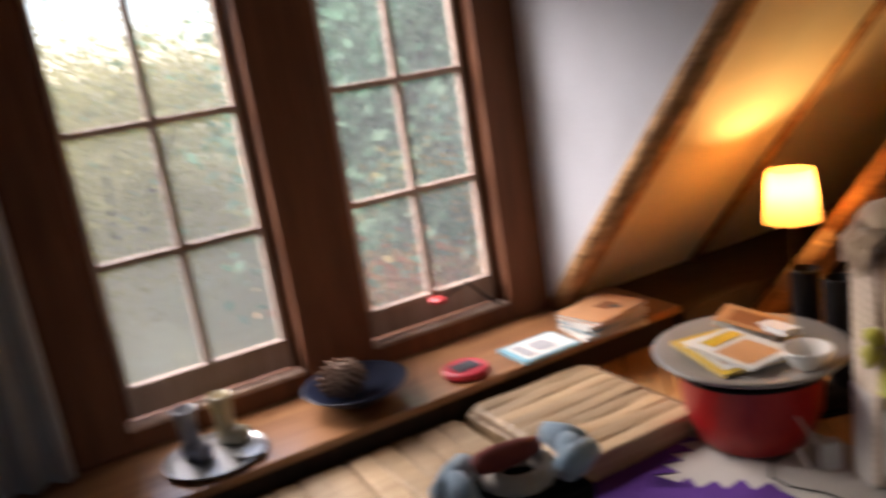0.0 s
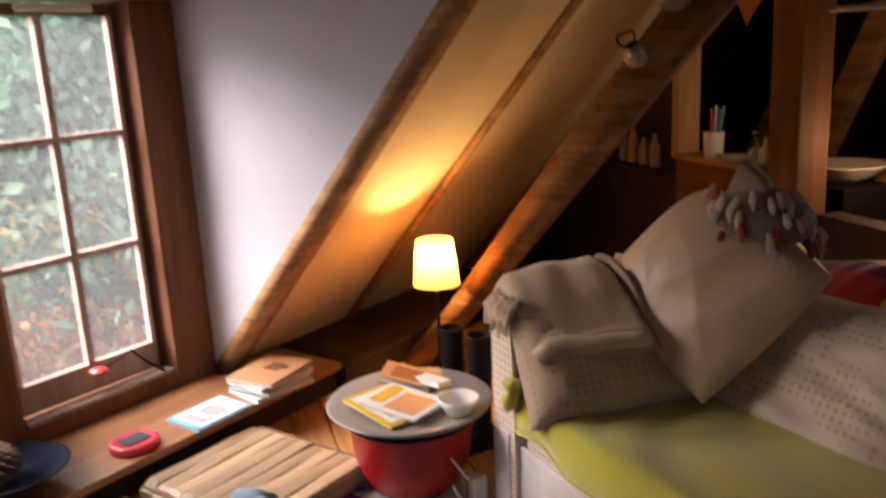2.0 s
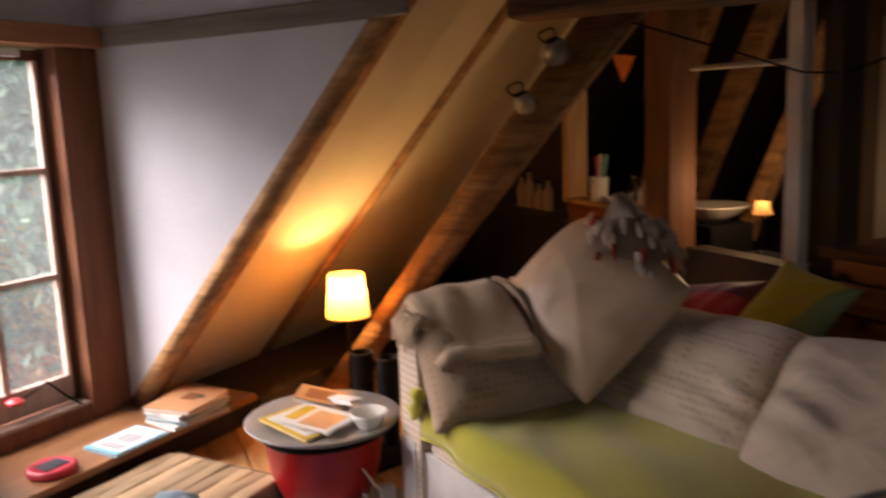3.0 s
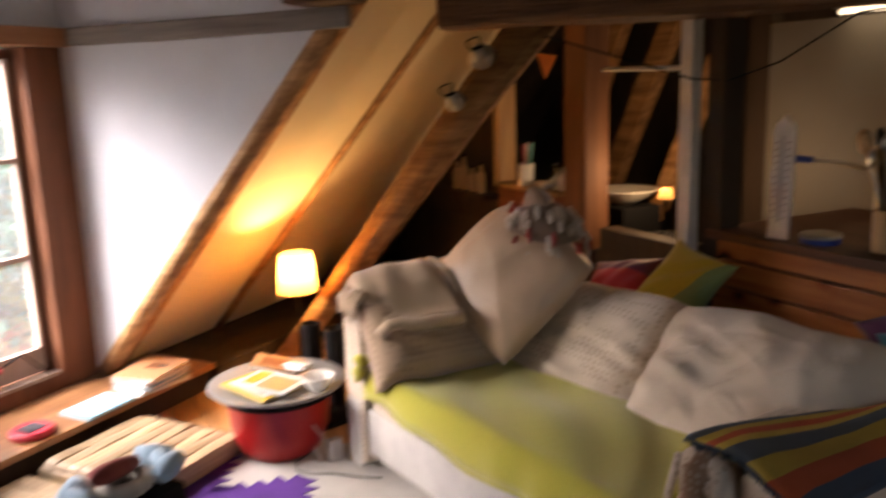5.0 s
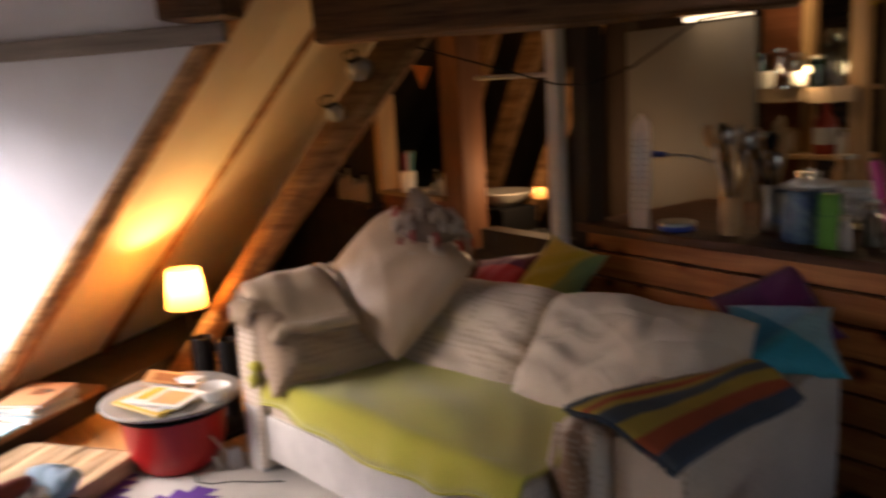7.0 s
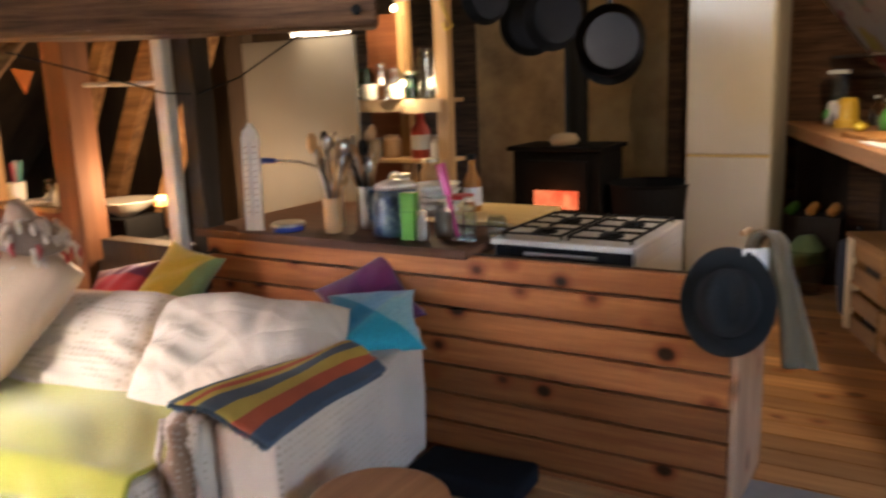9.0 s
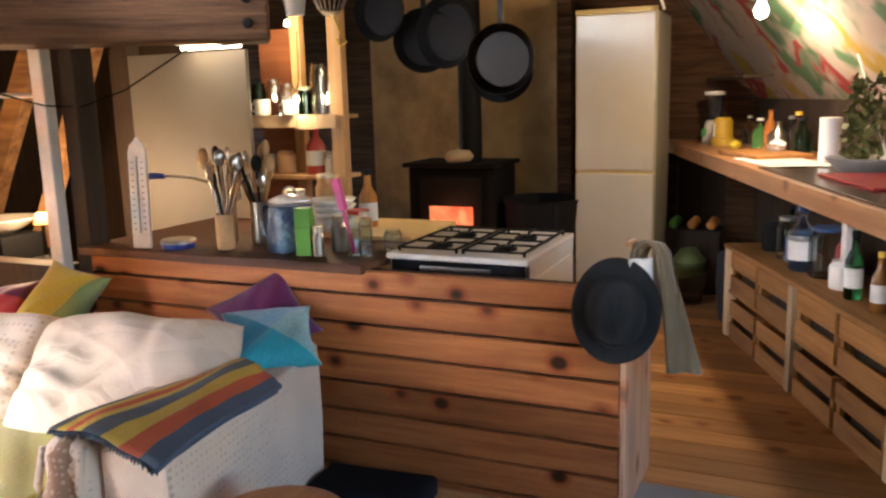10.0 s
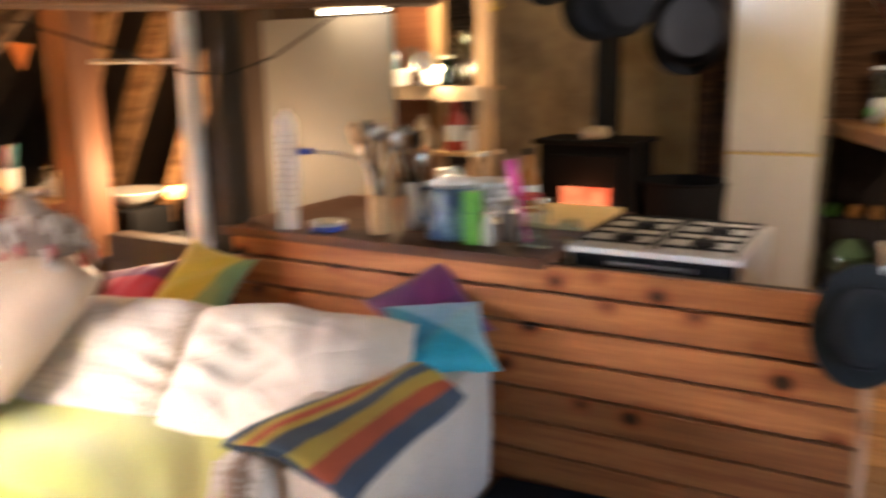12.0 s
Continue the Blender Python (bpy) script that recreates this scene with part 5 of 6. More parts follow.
solid("white_cable", tube([(-3.0, -1.70, 0.10), (-3.05, -1.75, 0.18), (-3.12, -1.72, 0.12), (-3.10, -1.68, 0.02), (-3.02, -1.72, 0.012), (-2.98, -1.76, 0.10)], 0.005), M_WPOST, Matrix(), "looped white cable on the floor", "cable", smooth=True)
solid("floor_cable", tube([(-3.12, -1.74, 0.014), (-3.06, -1.82, 0.014), (-2.98, -1.84, 0.014), (-2.92, -1.80, 0.014), (-2.88, -1.72, 0.014), (-2.80, -1.64, 0.014), (-2.74, -1.56, 0.014)], 0.0025, 6), M_BLACK, Matrix(), "thin dark cable across the rug", "cable", smooth=True)

# rug
structure("rug_ground", box(-3.86, -2.2, -1.6, 0.66, 0.001, 0.010, 0.003), M_RUGW, HOUSE, "cream woollen rug")


def serrated(corners, s_low, teeth, depth):
    """A field with a large zigzag edge, each flank cut into small leaning teeth."""
    pts = [(corners[0][0], s_low)]
    for (q0, s0), (q1, s1) in zip(corners, corners[1:]):
        d = Vector((q1 - q0, s1 - s0))
        n = Vector((-d.y, d.x)).normalized()
        if n.y < 0:
            n = -n
        for k in range(teeth):
            a = Vector((q0, s0)) + d * (k / teeth)
            tip = a + d * (0.62 / teeth if d.y > 0 else 0.38 / teeth) + n * depth * (1.1 if k % 2 else 0.85)
            pts += [tuple(a), tuple(tip)]
    pts += [corners[-1], (corners[-1][0], s_low)]
    return prism(pts, 0.0105, 0.0135)


flip = HOUSE @ Matrix(((1, 0, 0, 0), (0, 0, 1, 0), (0, 1, 0, 0), (0, 0, 0, 1)))
structure("rug_purple_field", serrated([(-3.845, 0.37), (-3.70, 0.05), (-3.415, 0.31), (-3.26, 0.02), (-3.0, 0.24), (-2.82, -0.05), (-2.55, 0.20), (-2.35, -0.1)], -0.85, 5, 0.055), M_PURPLE, flip, "purple serrated field of the rug")


def tatami(s0, s1, q0, q1, h, along_s, label):
    b = thing("floor_mat", HOUSE, label, "mat", "straw floor mats")
    n = 9
    for k in range(n):
        if along_s:
            a, c = q0 + (q1 - q0) * k / n, q0 + (q1 - q0) * (k + 1) / n
            w = c - a
            bm = prism([(a, 0.012), (a, h - 0.010), (a + 0.05 * w, h - 0.003), (a + 0.5 * w, h), (a + 0.95 * w, h - 0.003), (c, h - 0.010), (c, 0.012)], s0, s1)
            bmesh.ops.subdivide_edges(bm, edges=[e for e in bm.edges if e.calc_length() > 0.3], cuts=12, use_grid_fill=True)
            for v in bm.verts:
                end = min(v.co.y - s0, s1 - v.co.y) / (s1 - s0)
                v.co.z -= 0.028 * max(0.0, 1 - end / 0.07) ** 2 * (v.co.z - 0.012) / (h - 0.012)
        else:
            a, c = s0 + (s1 - s0) * k / n, s0 + (s1 - s0) * (k + 1) / n
            bm = box(q0, q1, a + 0.001, c - 0.001, 0.012, h, 0.014, seg=3)
        part("roll", rough(bm, 0.006, 6, k), M_STRAW, b)
    part("binding", box(q0 + 0.01, q1 - 0.01, s0 + 0.01, s1 - 0.01, 0.012, h - 0.014, 0.003), M_SEAM, b, "dark binding between the rolls")
    return b


tatami(-0.14, 0.44, -4.42, -3.82, 0.10, True, "padded straw floor cushion with ridges")
tatami(-0.98, -0.17, -4.46, -3.84, 0.06, False, "flat straw floor mat with ridges")
tatami(-1.85, -1.01, -4.46, -3.84, 0.06, False, "flat straw floor mat with ridges")

# black box with a knitted toy on it
bx_ = thing("black_box", HOUSE @ pose(-3.58, -0.46, 0, 0, 0, 0), "black box standing on the rug", "box")
part("body", box(-0.14, 0.14, -0.14, 0.14, 0.012, 0.30, 0.02), M_BLACK, bx_)
toy = thing("knitted_toy", HOUSE @ pose(-3.58, -0.46, 0.30), "soft toy of pale blue and cream knitting with a red-brown horn", "soft toy")
M_KBLUE = plain("pale_blue_knit", (0.30, 0.42, 0.50), 0.95, bumpy=0.8, sheen=0.3)
M_KCREAM = plain("cream_knit", (0.52, 0.45, 0.36), 0.95, bumpy=0.8, sheen=0.3)
part("ring", tube([(0.075 * math.cos(a), 0.075 * math.sin(a), 0.03) for a in [k * math.pi / 8 for k in range(17)]], 0.028, 10), M_KCREAM, toy, "cream knitted ring", True)
part("horn", lathe([(0, -0.11), (0.022, -0.10), (0.032, -0.03), (0.034, 0.05), (0.026, 0.10), (0, 0.115)], 14), colour("red_brown_knit", (0.20, 0.035, 0.025), 0.9), toy, "red-brown horn", True).matrix_local = pose(0.0, -0.02, 0.085, 80, 0, 10)
for x, y, a, l in ((0.03, 0.15, 60, 0.08), (0.08, 0.13, 20, 0.075), (-0.03, 0.17, 100, 0.075), (-0.06, -0.15, 210, 0.085), (0.0, -0.17, 260, 0.08)):
    part("paw", rough(lathe([(0, -l), (0.03, -l * 0.85), (0.042, 0), (0.035, l * 0.8), (0, l)], 14), 0.006, 12), M_KBLUE, toy, "pale blue paw", True).matrix_local = pose(x, y, 0.045, 90, 0, a)
ks = thing("knitted_scarf", HOUSE @ pose(-3.60, -0.86, 0.012), "heap of cream knitted rope on the floor", "scarf")
part("coil", tube([(0.12 * (1 - k / 50) * math.cos(k * 0.45), 0.15 * (1 - k / 50) * math.sin(k * 0.45), 0.05 + 0.10 * k / 40) for k in range(40)], 0.03, 10), M_KCREAM, ks, smooth=True)
part("pad", rough(lathe([(0.16, 0), (0.18, 0.05), (0.14, 0.09), (0, 0.10)], 20), 0.02, 8), M_KCREAM, ks, smooth=True)

# low table frame in the foreground
lt = thing("low_table", HOUSE @ pose(-2.97, -0.66, 0) @ Matrix.Diagonal((0.88, 0.88, 0.86, 1)), "low wooden table with a yellow-edged tray top", "table")
part("tabletop", box(-0.30, 0.30, -0.28, 0.28, 0.325, 0.345, 0.006), M_LIGHTWOOD, lt)
for x0, x1, y0, y1 in ((-0.3, 0.3, 0.23, 0.28), (-0.3, 0.3, -0.28, -0.23), (-0.3, -0.25, -0.228, 0.228), (0.25, 0.3, -0.228, 0.228)):
    part("edge", box(x0, x1, y0, y1, 0.346, 0.362, 0.004), colour("yellow_wood_stain", (0.46, 0.36, 0.10), 0.5), lt, "yellow-stained edge")
part("inlay", box(-0.245, 0.245, -0.225, 0.225, 0.346, 0.350), M_ORB, lt, "orange-brown inlay")
for x in (-0.26, 0.26):
    for y in (-0.24, 0.24):
        part("leg", box(x - 0.025, x + 0.025, y - 0.025, y + 0.025, 0.012, 0.325, 0.004), M_LIGHTWOOD, lt)
sto = thing("round_stool", pose(-0.74, -1.05, 0), "round brown wooden stool beside the sofa", "stool")
part("seat", lathe([(0.19, 0.37), (0.205, 0.38), (0.205, 0.395), (0.19, 0.40), (0, 0.40)], 40), M_LINTEL, sto)
for k in range(3):
    a = k * 2.094 + 0.4
    part("leg", tube([(0.12 * math.cos(a), 0.12 * math.sin(a), 0.37), (0.17 * math.cos(a), 0.17 * math.sin(a), 0.0)], 0.018), M_LINTEL, sto)
solid("dark_floor_cushion", rough(box(-0.24, 0.24, -0.10, 0.14, 0, 0.09, 0.03, seg=3), 0.008, 6, 1, 1), M_BLACK, pose(-0.92, -0.22, 0, 0, 0, 4), "dark cushion on the floor by the partition", "cushion", smooth=True)

# on the ledge
rg = thing("round_gadget", HOUSE @ pose(-4.585, -0.03, 0.15), "red round gadget with a grey face on the ledge", "gadget")
part("body", lathe([(0.085, 0), (0.092, 0.008), (0.092, 0.026), (0.078, 0.034), (0.07, 0.03), (0, 0.03)], 32), colour("red_gloss_plastic", (0.55, 0.03, 0.05), 0.35), rg, smooth=True)
part("face", box(-0.04, 0.04, -0.05, 0.05, 0.0305, 0.034, 0.002), colour("slate_face", (0.05, 0.05, 0.06), 0.3), rg, "dark solar face")
book(HOUSE @ pose(-4.56, 0.30, 0.15, 0, 0, 90), 0.27, 0.20, 0.014, M_SKYB, "thin sky-blue picture book on the ledge", motif=[(-0.40, 0.46, -0.42, 0.42, M_PAPER), (-0.10, 0.22, -0.18, 0.16, M_GREYP), (-0.06, 0.18, -0.26, -0.19, M_GREYP), (-0.06, 0.18, 0.17, 0.24, M_GREYP), (-0.34, -0.2, -0.3, 0.3, M_GREYP)])
for k, (w, d_, h, c, a, lab) in enumerate(((0.30, 0.22, 0.018, M_PAPER, 82, "pale magazine at the bottom of the pile"), (0.28, 0.23, 0.02, M_SKYB, 95, "blue-edged book in the pile"), (0.30, 0.23, 0.022, M_PAPER, 88, "pale book in the pile"), (0.30, 0.24, 0.018, M_ORB, 100, "orange-covered book on top of the pile"))):
    book(HOUSE @ pose(-4.55, 0.63, 0.15 + 0.023 * k, 0, 0, a), w, d_, h, c, lab, motif=[(-0.05, 0.22, -0.2, 0.12, M_BROWN), (0.05, 0.15, -0.3, -0.1, M_DK)] if k == 3 else None)
solid("dark_bowl", lathe([(0.06, 0), (0.10, 0.02), (0.19, 0.075), (0.20, 0.085), (0.188, 0.085), (0.10, 0.03), (0, 0.02)], 36), M_NAVY, HOUSE @ pose(-4.68, -0.45, 0.15), "dark blue bowl on the ledge", "bowl", smooth=True)
pc = thing("pine_cone", HOUSE @ pose(-4.70, -0.49, 0.21), "large brown pine cone in the blue bowl", "cone")
rnd = random.Random(3)
part("core", lathe([(0, -0.03), (0.05, 0.0), (0.06, 0.05), (0.03, 0.10), (0, 0.11)], 14), colour("cone_core", (0.09, 0.05, 0.03), 0.9), pc)
bm = bmesh.new()
for k in range(90):
    a, h = k * 2.4, 0.0 + 0.11 * k / 90
    r = 0.03 + 0.055 * math.sin(math.pi * (0.2 + 0.75 * k / 90))
    c = bmesh.ops.create_cone(bm, segments=5, radius1=0.014, radius2=0.002, depth=0.03, cap_ends=True)["verts"]
    bmesh.ops.rotate(bm, cent=(0, 0, 0), matrix=Euler((0, 1.2, a)).to_matrix(), verts=c)
    bmesh.ops.translate(bm, vec=(r * math.cos(a), r * math.sin(a), h), verts=c)
tagged(part("scale", bm, colour("cone_scale", (0.16, 0.09, 0.055), 0.85), pc), kind="stuff")
solid("round_tray", lathe([(0.15, 0), (0.17, 0.012), (0.175, 0.02), (0.168, 0.02), (0.15, 0.008), (0, 0.008)], 36), M_STEEL, HOUSE @ pose(-4.66, -1.0, 0.15), "round worn tray on the ledge", "tray")
M_CERB = plain("blue_white_ceramic", (0.42, 0.42, 0.40), 0.35, vary=0.3, scale=40, c2=(0.10, 0.11, 0.22))
M_CER = plain("mottled_ceramic", (0.46, 0.36, 0.14), 0.35, vary=0.3, scale=40, c2=(0.5, 0.46, 0.40))
for k, (ds, dq, a) in enumerate(((-0.06, -0.04, 20), (0.07, -0.06, 35))):
    bm = lathe([(0.035, 0), (0.04, 0.02), (0.032, 0.07), (0.036, 0.13), (0.045, 0.175), (0.04, 0.178), (0.03, 0.13), (0, 0.12)], 20)
    box(-0.03, 0.09, -0.032, 0.032, 0.0, 0.055, 0.02, bm=bm)
    solid("ceramic_boot", rough(bm, 0.004, 20, k), (M_CERB, M_CER)[k], HOUSE @ pose(-4.68 + dq, -1.0 + ds, 0.159, 0, 0, a), ("small blue and white ceramic boot on the tray", "small ochre mottled ceramic boot on the tray")[k], "ornament", "ceramic boots", smooth=True)
solid("round_lens", lathe([(0.05, 0), (0.055, 0.008), (0.05, 0.016), (0, 0.018)], 24), M_STEEL, HOUSE @ pose(-4.57, -0.90, 0.159), "small round metal lid on the tray", "lid")

# curtain
bm = sheet(1, 1, 30, 10, lambda u, v: Vector((-4.89 + 0.03 * math.sin(u * 34), -1.43 - 0.55 * u, 0.16 + 1.62 * v)), 0.006)
solid("curtain", bm, plain("grey_curtain", (0.36, 0.33, 0.31), 0.95, vary=0.12, sheen=0.3), HOUSE, "grey-brown curtain hanging beside the window", "curtain", smooth=True)

# fittings at the head of the brace
for q, s, z, r, lab in ((-3.02, 1.30, 1.70, 0.065, "white clip lamp at the head of the brace"), (-3.16, 1.30, 1.50, 0.05, "small white light fitting on the brace")):
    f_ = thing("clip_lamp", HOUSE @ pose(q, s, z, 60, 20, 0), lab, "lamp")
    part("shade", lathe([(0.02, 0.05), (r * 0.6, 0.03), (r, -0.03), (r * 0.94, -0.03), (r * 0.5, 0.02)], 20), M_ENAMELGREY, f_, smooth=True)
    part("wire_loop", tube([(0.032 * math.cos(a) - 0.02, 0.032 * math.sin(a), 0.085 + 0.012 * math.sin(2 * a)) for a in [k * math.pi / 7 for k in range(15)]], 0.004, 6), M_BLACK, f_, "dark loop of flex", True)
    part("arm", tube([(0, 0, 0.05), (0.03, 0.0, 0.09), (0.0, -0.04, 0.11)], 0.006), M_BLACKIRON, f_)
solid("ceiling_cable", tube([(-2.75, -0.75, 1.75), (-2.68, -0.3, 1.63), (-2.62, -0.07, 1.56), (-2.5, 0.02, 1.55), (-2.3, 0.1, 1.62), (-2.1, 0.3, 1.80), (-1.9, 0.5, 1.83)], 0.004), M_BLACK, Matrix(), "dark cable slung below the tie beam", "cable", smooth=True)

# wash corner behind the sofa
structure("nook_shelf", box(-4.31, -3.62, -0.07, 0.10, 0.93, 0.955, 0.003), M_LIGHTWOOD, label="light wooden shelf")
tc = thing("toothbrush_cup", pose(-4.06, -0.01, 0.955), "white cup of toothbrushes on the shelf", "cup")
part("cup", lathe([(0.045, 0), (0.052, 0.13), (0.046, 0.13), (0.04, 0.012), (0, 0.012)], 22), M_WHITE, tc)
for k, (dx, c) in enumerate(((-0.03, (0.5, 0.05, 0.1)), (0.0, (0.75, 0.7, 0.65)), (0.025, (0.05, 0.2, 0.4)), (0.045, (0.1, 0.35, 0.3)))):
    part("toothbrush", tube([(dx * 0.4, 0, 0.02), (dx * 1.4, 0.01, 0.24 + 0.015 * (k % 2))], 0.007), colour("brush_%s" % "abcd"[k], c, 0.4), tc)
solid("soap_dish", rough(lathe([(0.05, 0), (0.08, 0.02), (0.085, 0.035), (0.06, 0.03), (0, 0.02)], 22), 0.006, 15), M_WHITE, pose(-3.86, 0.0, 0.955), "white soap dish on the shelf", "dish", smooth=True)
bottle(-3.76, 0.0, 0.955, 0.03, 0.15, M_GLASS, "small glass bottle on the shelf", M_STEEL)
bottle(-3.69, 0.01, 0.955, 0.032, 0.13, M_WHITE, "white tube on the shelf", M_STEEL)
solid("wash_basin", lathe([(0.05, -0.12), (0.12, -0.06), (0.17, 0.0), (0.178, 0.008), (0.165, 0.008), (0.12, -0.02), (0, -0.03)], 36), M_WHITE, pose(-3.66, 0.42, 0.93) @ Matrix.Diagonal((1.15, 1.15, 0.75, 1)), "round white wash basin in the nook", "basin", smooth=True)
solid("basin_stand", box(-0.14, 0.14, -0.14, 0.14, 0, 0.84, 0.01), M_BLACK, pose(-3.66, 0.44, 0), "dark wooden stand under the basin", "stand")
nlmp = thing("small_lamp", pose(-3.20, 0.32, 0.745), "small lit lamp with an amber shade in the nook", "lamp")
bm = lathe([(0.045, 0.19), (0.028, 0.25)], 24)
for f in list(bm.faces):
    if len(f.verts) > 4:
        bm.faces.remove(f)
part("shade", bm, M_SHADEPLAIN, nlmp, "glowing amber shade", True)
part("stem", lathe([(0.04, 0), (0.012, 0.02), (0.01, 0.22), (0, 0.22)], 12), M_BLACKIRON, nlmp)
solid("lamp_table", box(-0.10, 0.10, -0.1, 0.1, 0, 0.745, 0.01), M_BLACK, pose(-3.20, 0.32, 0), "dark small table in the nook", "table")
for x, h in ((-4.85, 0.2), (-4.75, 0.24), (-4.63, 0.17), (-4.52, 0.2)):
    bottle(x, -0.06, 0.86, 0.03, h, M_BEIGE, "dim toiletry bottle on the dark shelf", M_BLACK)
structure("dark_shelf", box(-5.0, -4.4, -0.12, 0.02, 0.83, 0.86), M_DARK, label="dark shelf under the roof slope")

# ---------------------------------------------------------------- kitchen side: shelves, crates, counter
SH = Matrix.Translation((0.13, 2.58, 0)) @ pose(0, 0, 0, 0, 0, -67.5)     # x along the shelves towards the door, y away from the aisle
M_PALEPOST = wood("pale_post_wood", (0.66, 0.52, 0.33), (0.52, 0.37, 0.20), 2, 0.6)
shf = thing("crate_shelf", SH, "low pine shelf holding wooden crates under the counter", "shelf")
for x in (0.0, 1.035, 2.07):
    part("post", box(x - 0.03, x + 0.03, -0.012, 0.05, 0, 0.559, 0.004), M_PALEPOST, shf, "pale post")
    part("post", box(x - 0.03, x + 0.03, 0.36, 0.41, 0, 0.56, 0.004), M_LIGHTWOOD, shf)
part("shelf", box(-0.06, 2.2, -0.01, 0.42, 0.56, 0.585, 0.004), M_CRATE, shf)
part("shelf", box(-0.03, 2.2, 0.0, 0.42, 0.285, 0.305, 0.004), M_CRATE, shf)


def crate(m, label):
    c = thing("wooden_crate", m, label, "crate", "crates under the counter")
    w, h, d_ = 0.44, 0.245, 0.34
    part("front_slat", box(0, w, 0, 0.01, 0.0, 0.10, 0.002), M_CRATE, c)
    part("front_slat", box(0, w, 0, 0.01, 0.145, h, 0.002), M_CRATE, c)
    for x in (0.0, w - 0.03):
        part("corner", box(x, x + 0.03, 0.011, 0.035, 0.0, h, 0.002), M_CRATE, c)
    for x in (0, w - 0.01):
        part("side", box(x, x + 0.01, 0.036, d_, 0.01, h, 0.002), M_CRATE, c)
    part("bottom", box(0.011, w - 0.011, 0.036, d_, 0.0, 0.01), M_CRATE, c)
    part("back", box(0.0, w, d_ + 0.001, d_ + 0.01, 0.0, h), M_CRATE, c)
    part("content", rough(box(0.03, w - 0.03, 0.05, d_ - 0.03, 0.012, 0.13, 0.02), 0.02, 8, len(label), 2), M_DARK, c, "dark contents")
    return c


cr = crate(SH @ pose(0.06, 0.0, 0.0), "pine fruit crate with a hand slot on the floor")
for x, z in ((0.54, 0.0), (1.09, 0.0), (1.57, 0.0), (0.06, 0.306), (0.54, 0.306), (1.09, 0.306), (1.57, 0.306)):
    copy_thing(cr, SH @ pose(x, 0.0, z))
for x, y, r, h, m, cap, lab in ((0.22, 0.20, 0.07, 0.17, M_BLACK, None, "dark pan on the crate shelf"), (0.45, 0.19, 0.06, 0.22, M_GLASS, M_STEEL, "clear storage jar with a steel lid"), (0.62, 0.2, 0.08, 0.18, M_BLUE, None, "blue pot on the crate shelf"),
                                (0.95, 0.2, 0.09, 0.24, M_GLASS, M_BLUE, "large clear jar on the crate shelf"), (1.22, 0.16, 0.06, 0.14, M_PAPER, None, "pale tub on the crate shelf")):
    jar(*(SH @ Vector((x, y, 0.586))), r, h, m, lab, cap)
for x, y, r, h, m, cap, band, lab in ((0.78, 0.14, 0.07, 0.34, M_GLASS, M_BLUE, M_PAPER, "plastic water bottle with a blue label"), (1.42, 0.12, 0.04, 0.31, M_GREENGLASS, M_BLACK, M_PAPER, "green wine bottle with a white label"),
                                      (1.66, 0.12, 0.035, 0.26, colour("amber_glass", (0.2, 0.09, 0.02), 0.15), M_YEL, M_PAPER, "amber bottle with a yellow cap"), (1.80, 0.15, 0.045, 0.24, M_BLACK, M_BLUE, None, "dark bottle on the crate shelf"), (1.92, 0.12, 0.035, 0.2, M_YEL, M_REDP, None, "yellow bottle on the crate shelf"), (0.34, 0.25, 0.04, 0.28, M_GREENGLASS, M_BLACK, None, "dark green bottle"), (1.08, 0.25, 0.06, 0.3, colour("red_tub", (0.25, 0.02, 0.02)), None, None, "dark red bottle")):
    p = SH @ Vector((x, y, 0.586))
    bottle(p.x, p.y, p.z, r, h, m, lab, cap, band)
ctn = thing("drink_carton", SH @ pose(1.99, 0.2, 0.586, 0, 0, 6), "white and blue cardboard carton on the crate shelf", "carton")
part("body", box(-0.06, 0.06, -0.08, 0.08, 0, 0.26, 0.004), M_PAPER, ctn)
part("label", box(-0.02, 0.061, -0.082, 0.05, 0.10, 0.22, 0.002), colour("pale_blue_print", (0.25, 0.36, 0.55), 0.5), ctn, "pale blue label")
# end of the shelf row: bags, bucket
wb = thing("hanging_bag", SH @ pose(-0.20, 0.12, 0), "dark blue bag leaning at the end of the shelf", "bag")
part("body", rough(box(-0.12, 0.10, -0.10, 0.16, 0, 0.50, 0.06, seg=3), 0.03, 4, 2, 1), colour("dark_blue_cloth", (0.02, 0.025, 0.04), 0.9), wb, smooth=True)
part("strap", tube([(-0.05, 0.0, 0.48), (-0.03, 0.0, 0.58), (0.04, 0.0, 0.57), (0.05, 0, 0.48)], 0.012), M_BLACK, wb, smooth=True)
bk = thing("bucket", pose(-0.22, 3.35, 0), "pale plastic bucket full of greens beside the fridge", "bucket")
part("bucket", lathe([(0.11, 0), (0.145, 0.30), (0.155, 0.31), (0.14, 0.31), (0.10, 0.02), (0, 0.02)], 28), M_GLASS, bk, "cloudy plastic bucket")
part("compost", rough(lathe([(0.0, 0.22), (0.12, 0.22), (0.13, 0.32), (0.06, 0.40), (0, 0.42)], 20), 0.03, 9), colour("greens", (0.12, 0.16, 0.05), 0.9), bk, "heap of peelings", True)
bc = thing("orange_crate", pose(-0.22, 3.75, 0), "dark crate with orange and green produce", "crate")
part("body", box(-0.2, 0.2, -0.15, 0.15, 0, 0.5, 0.01), M_DARK, bc)
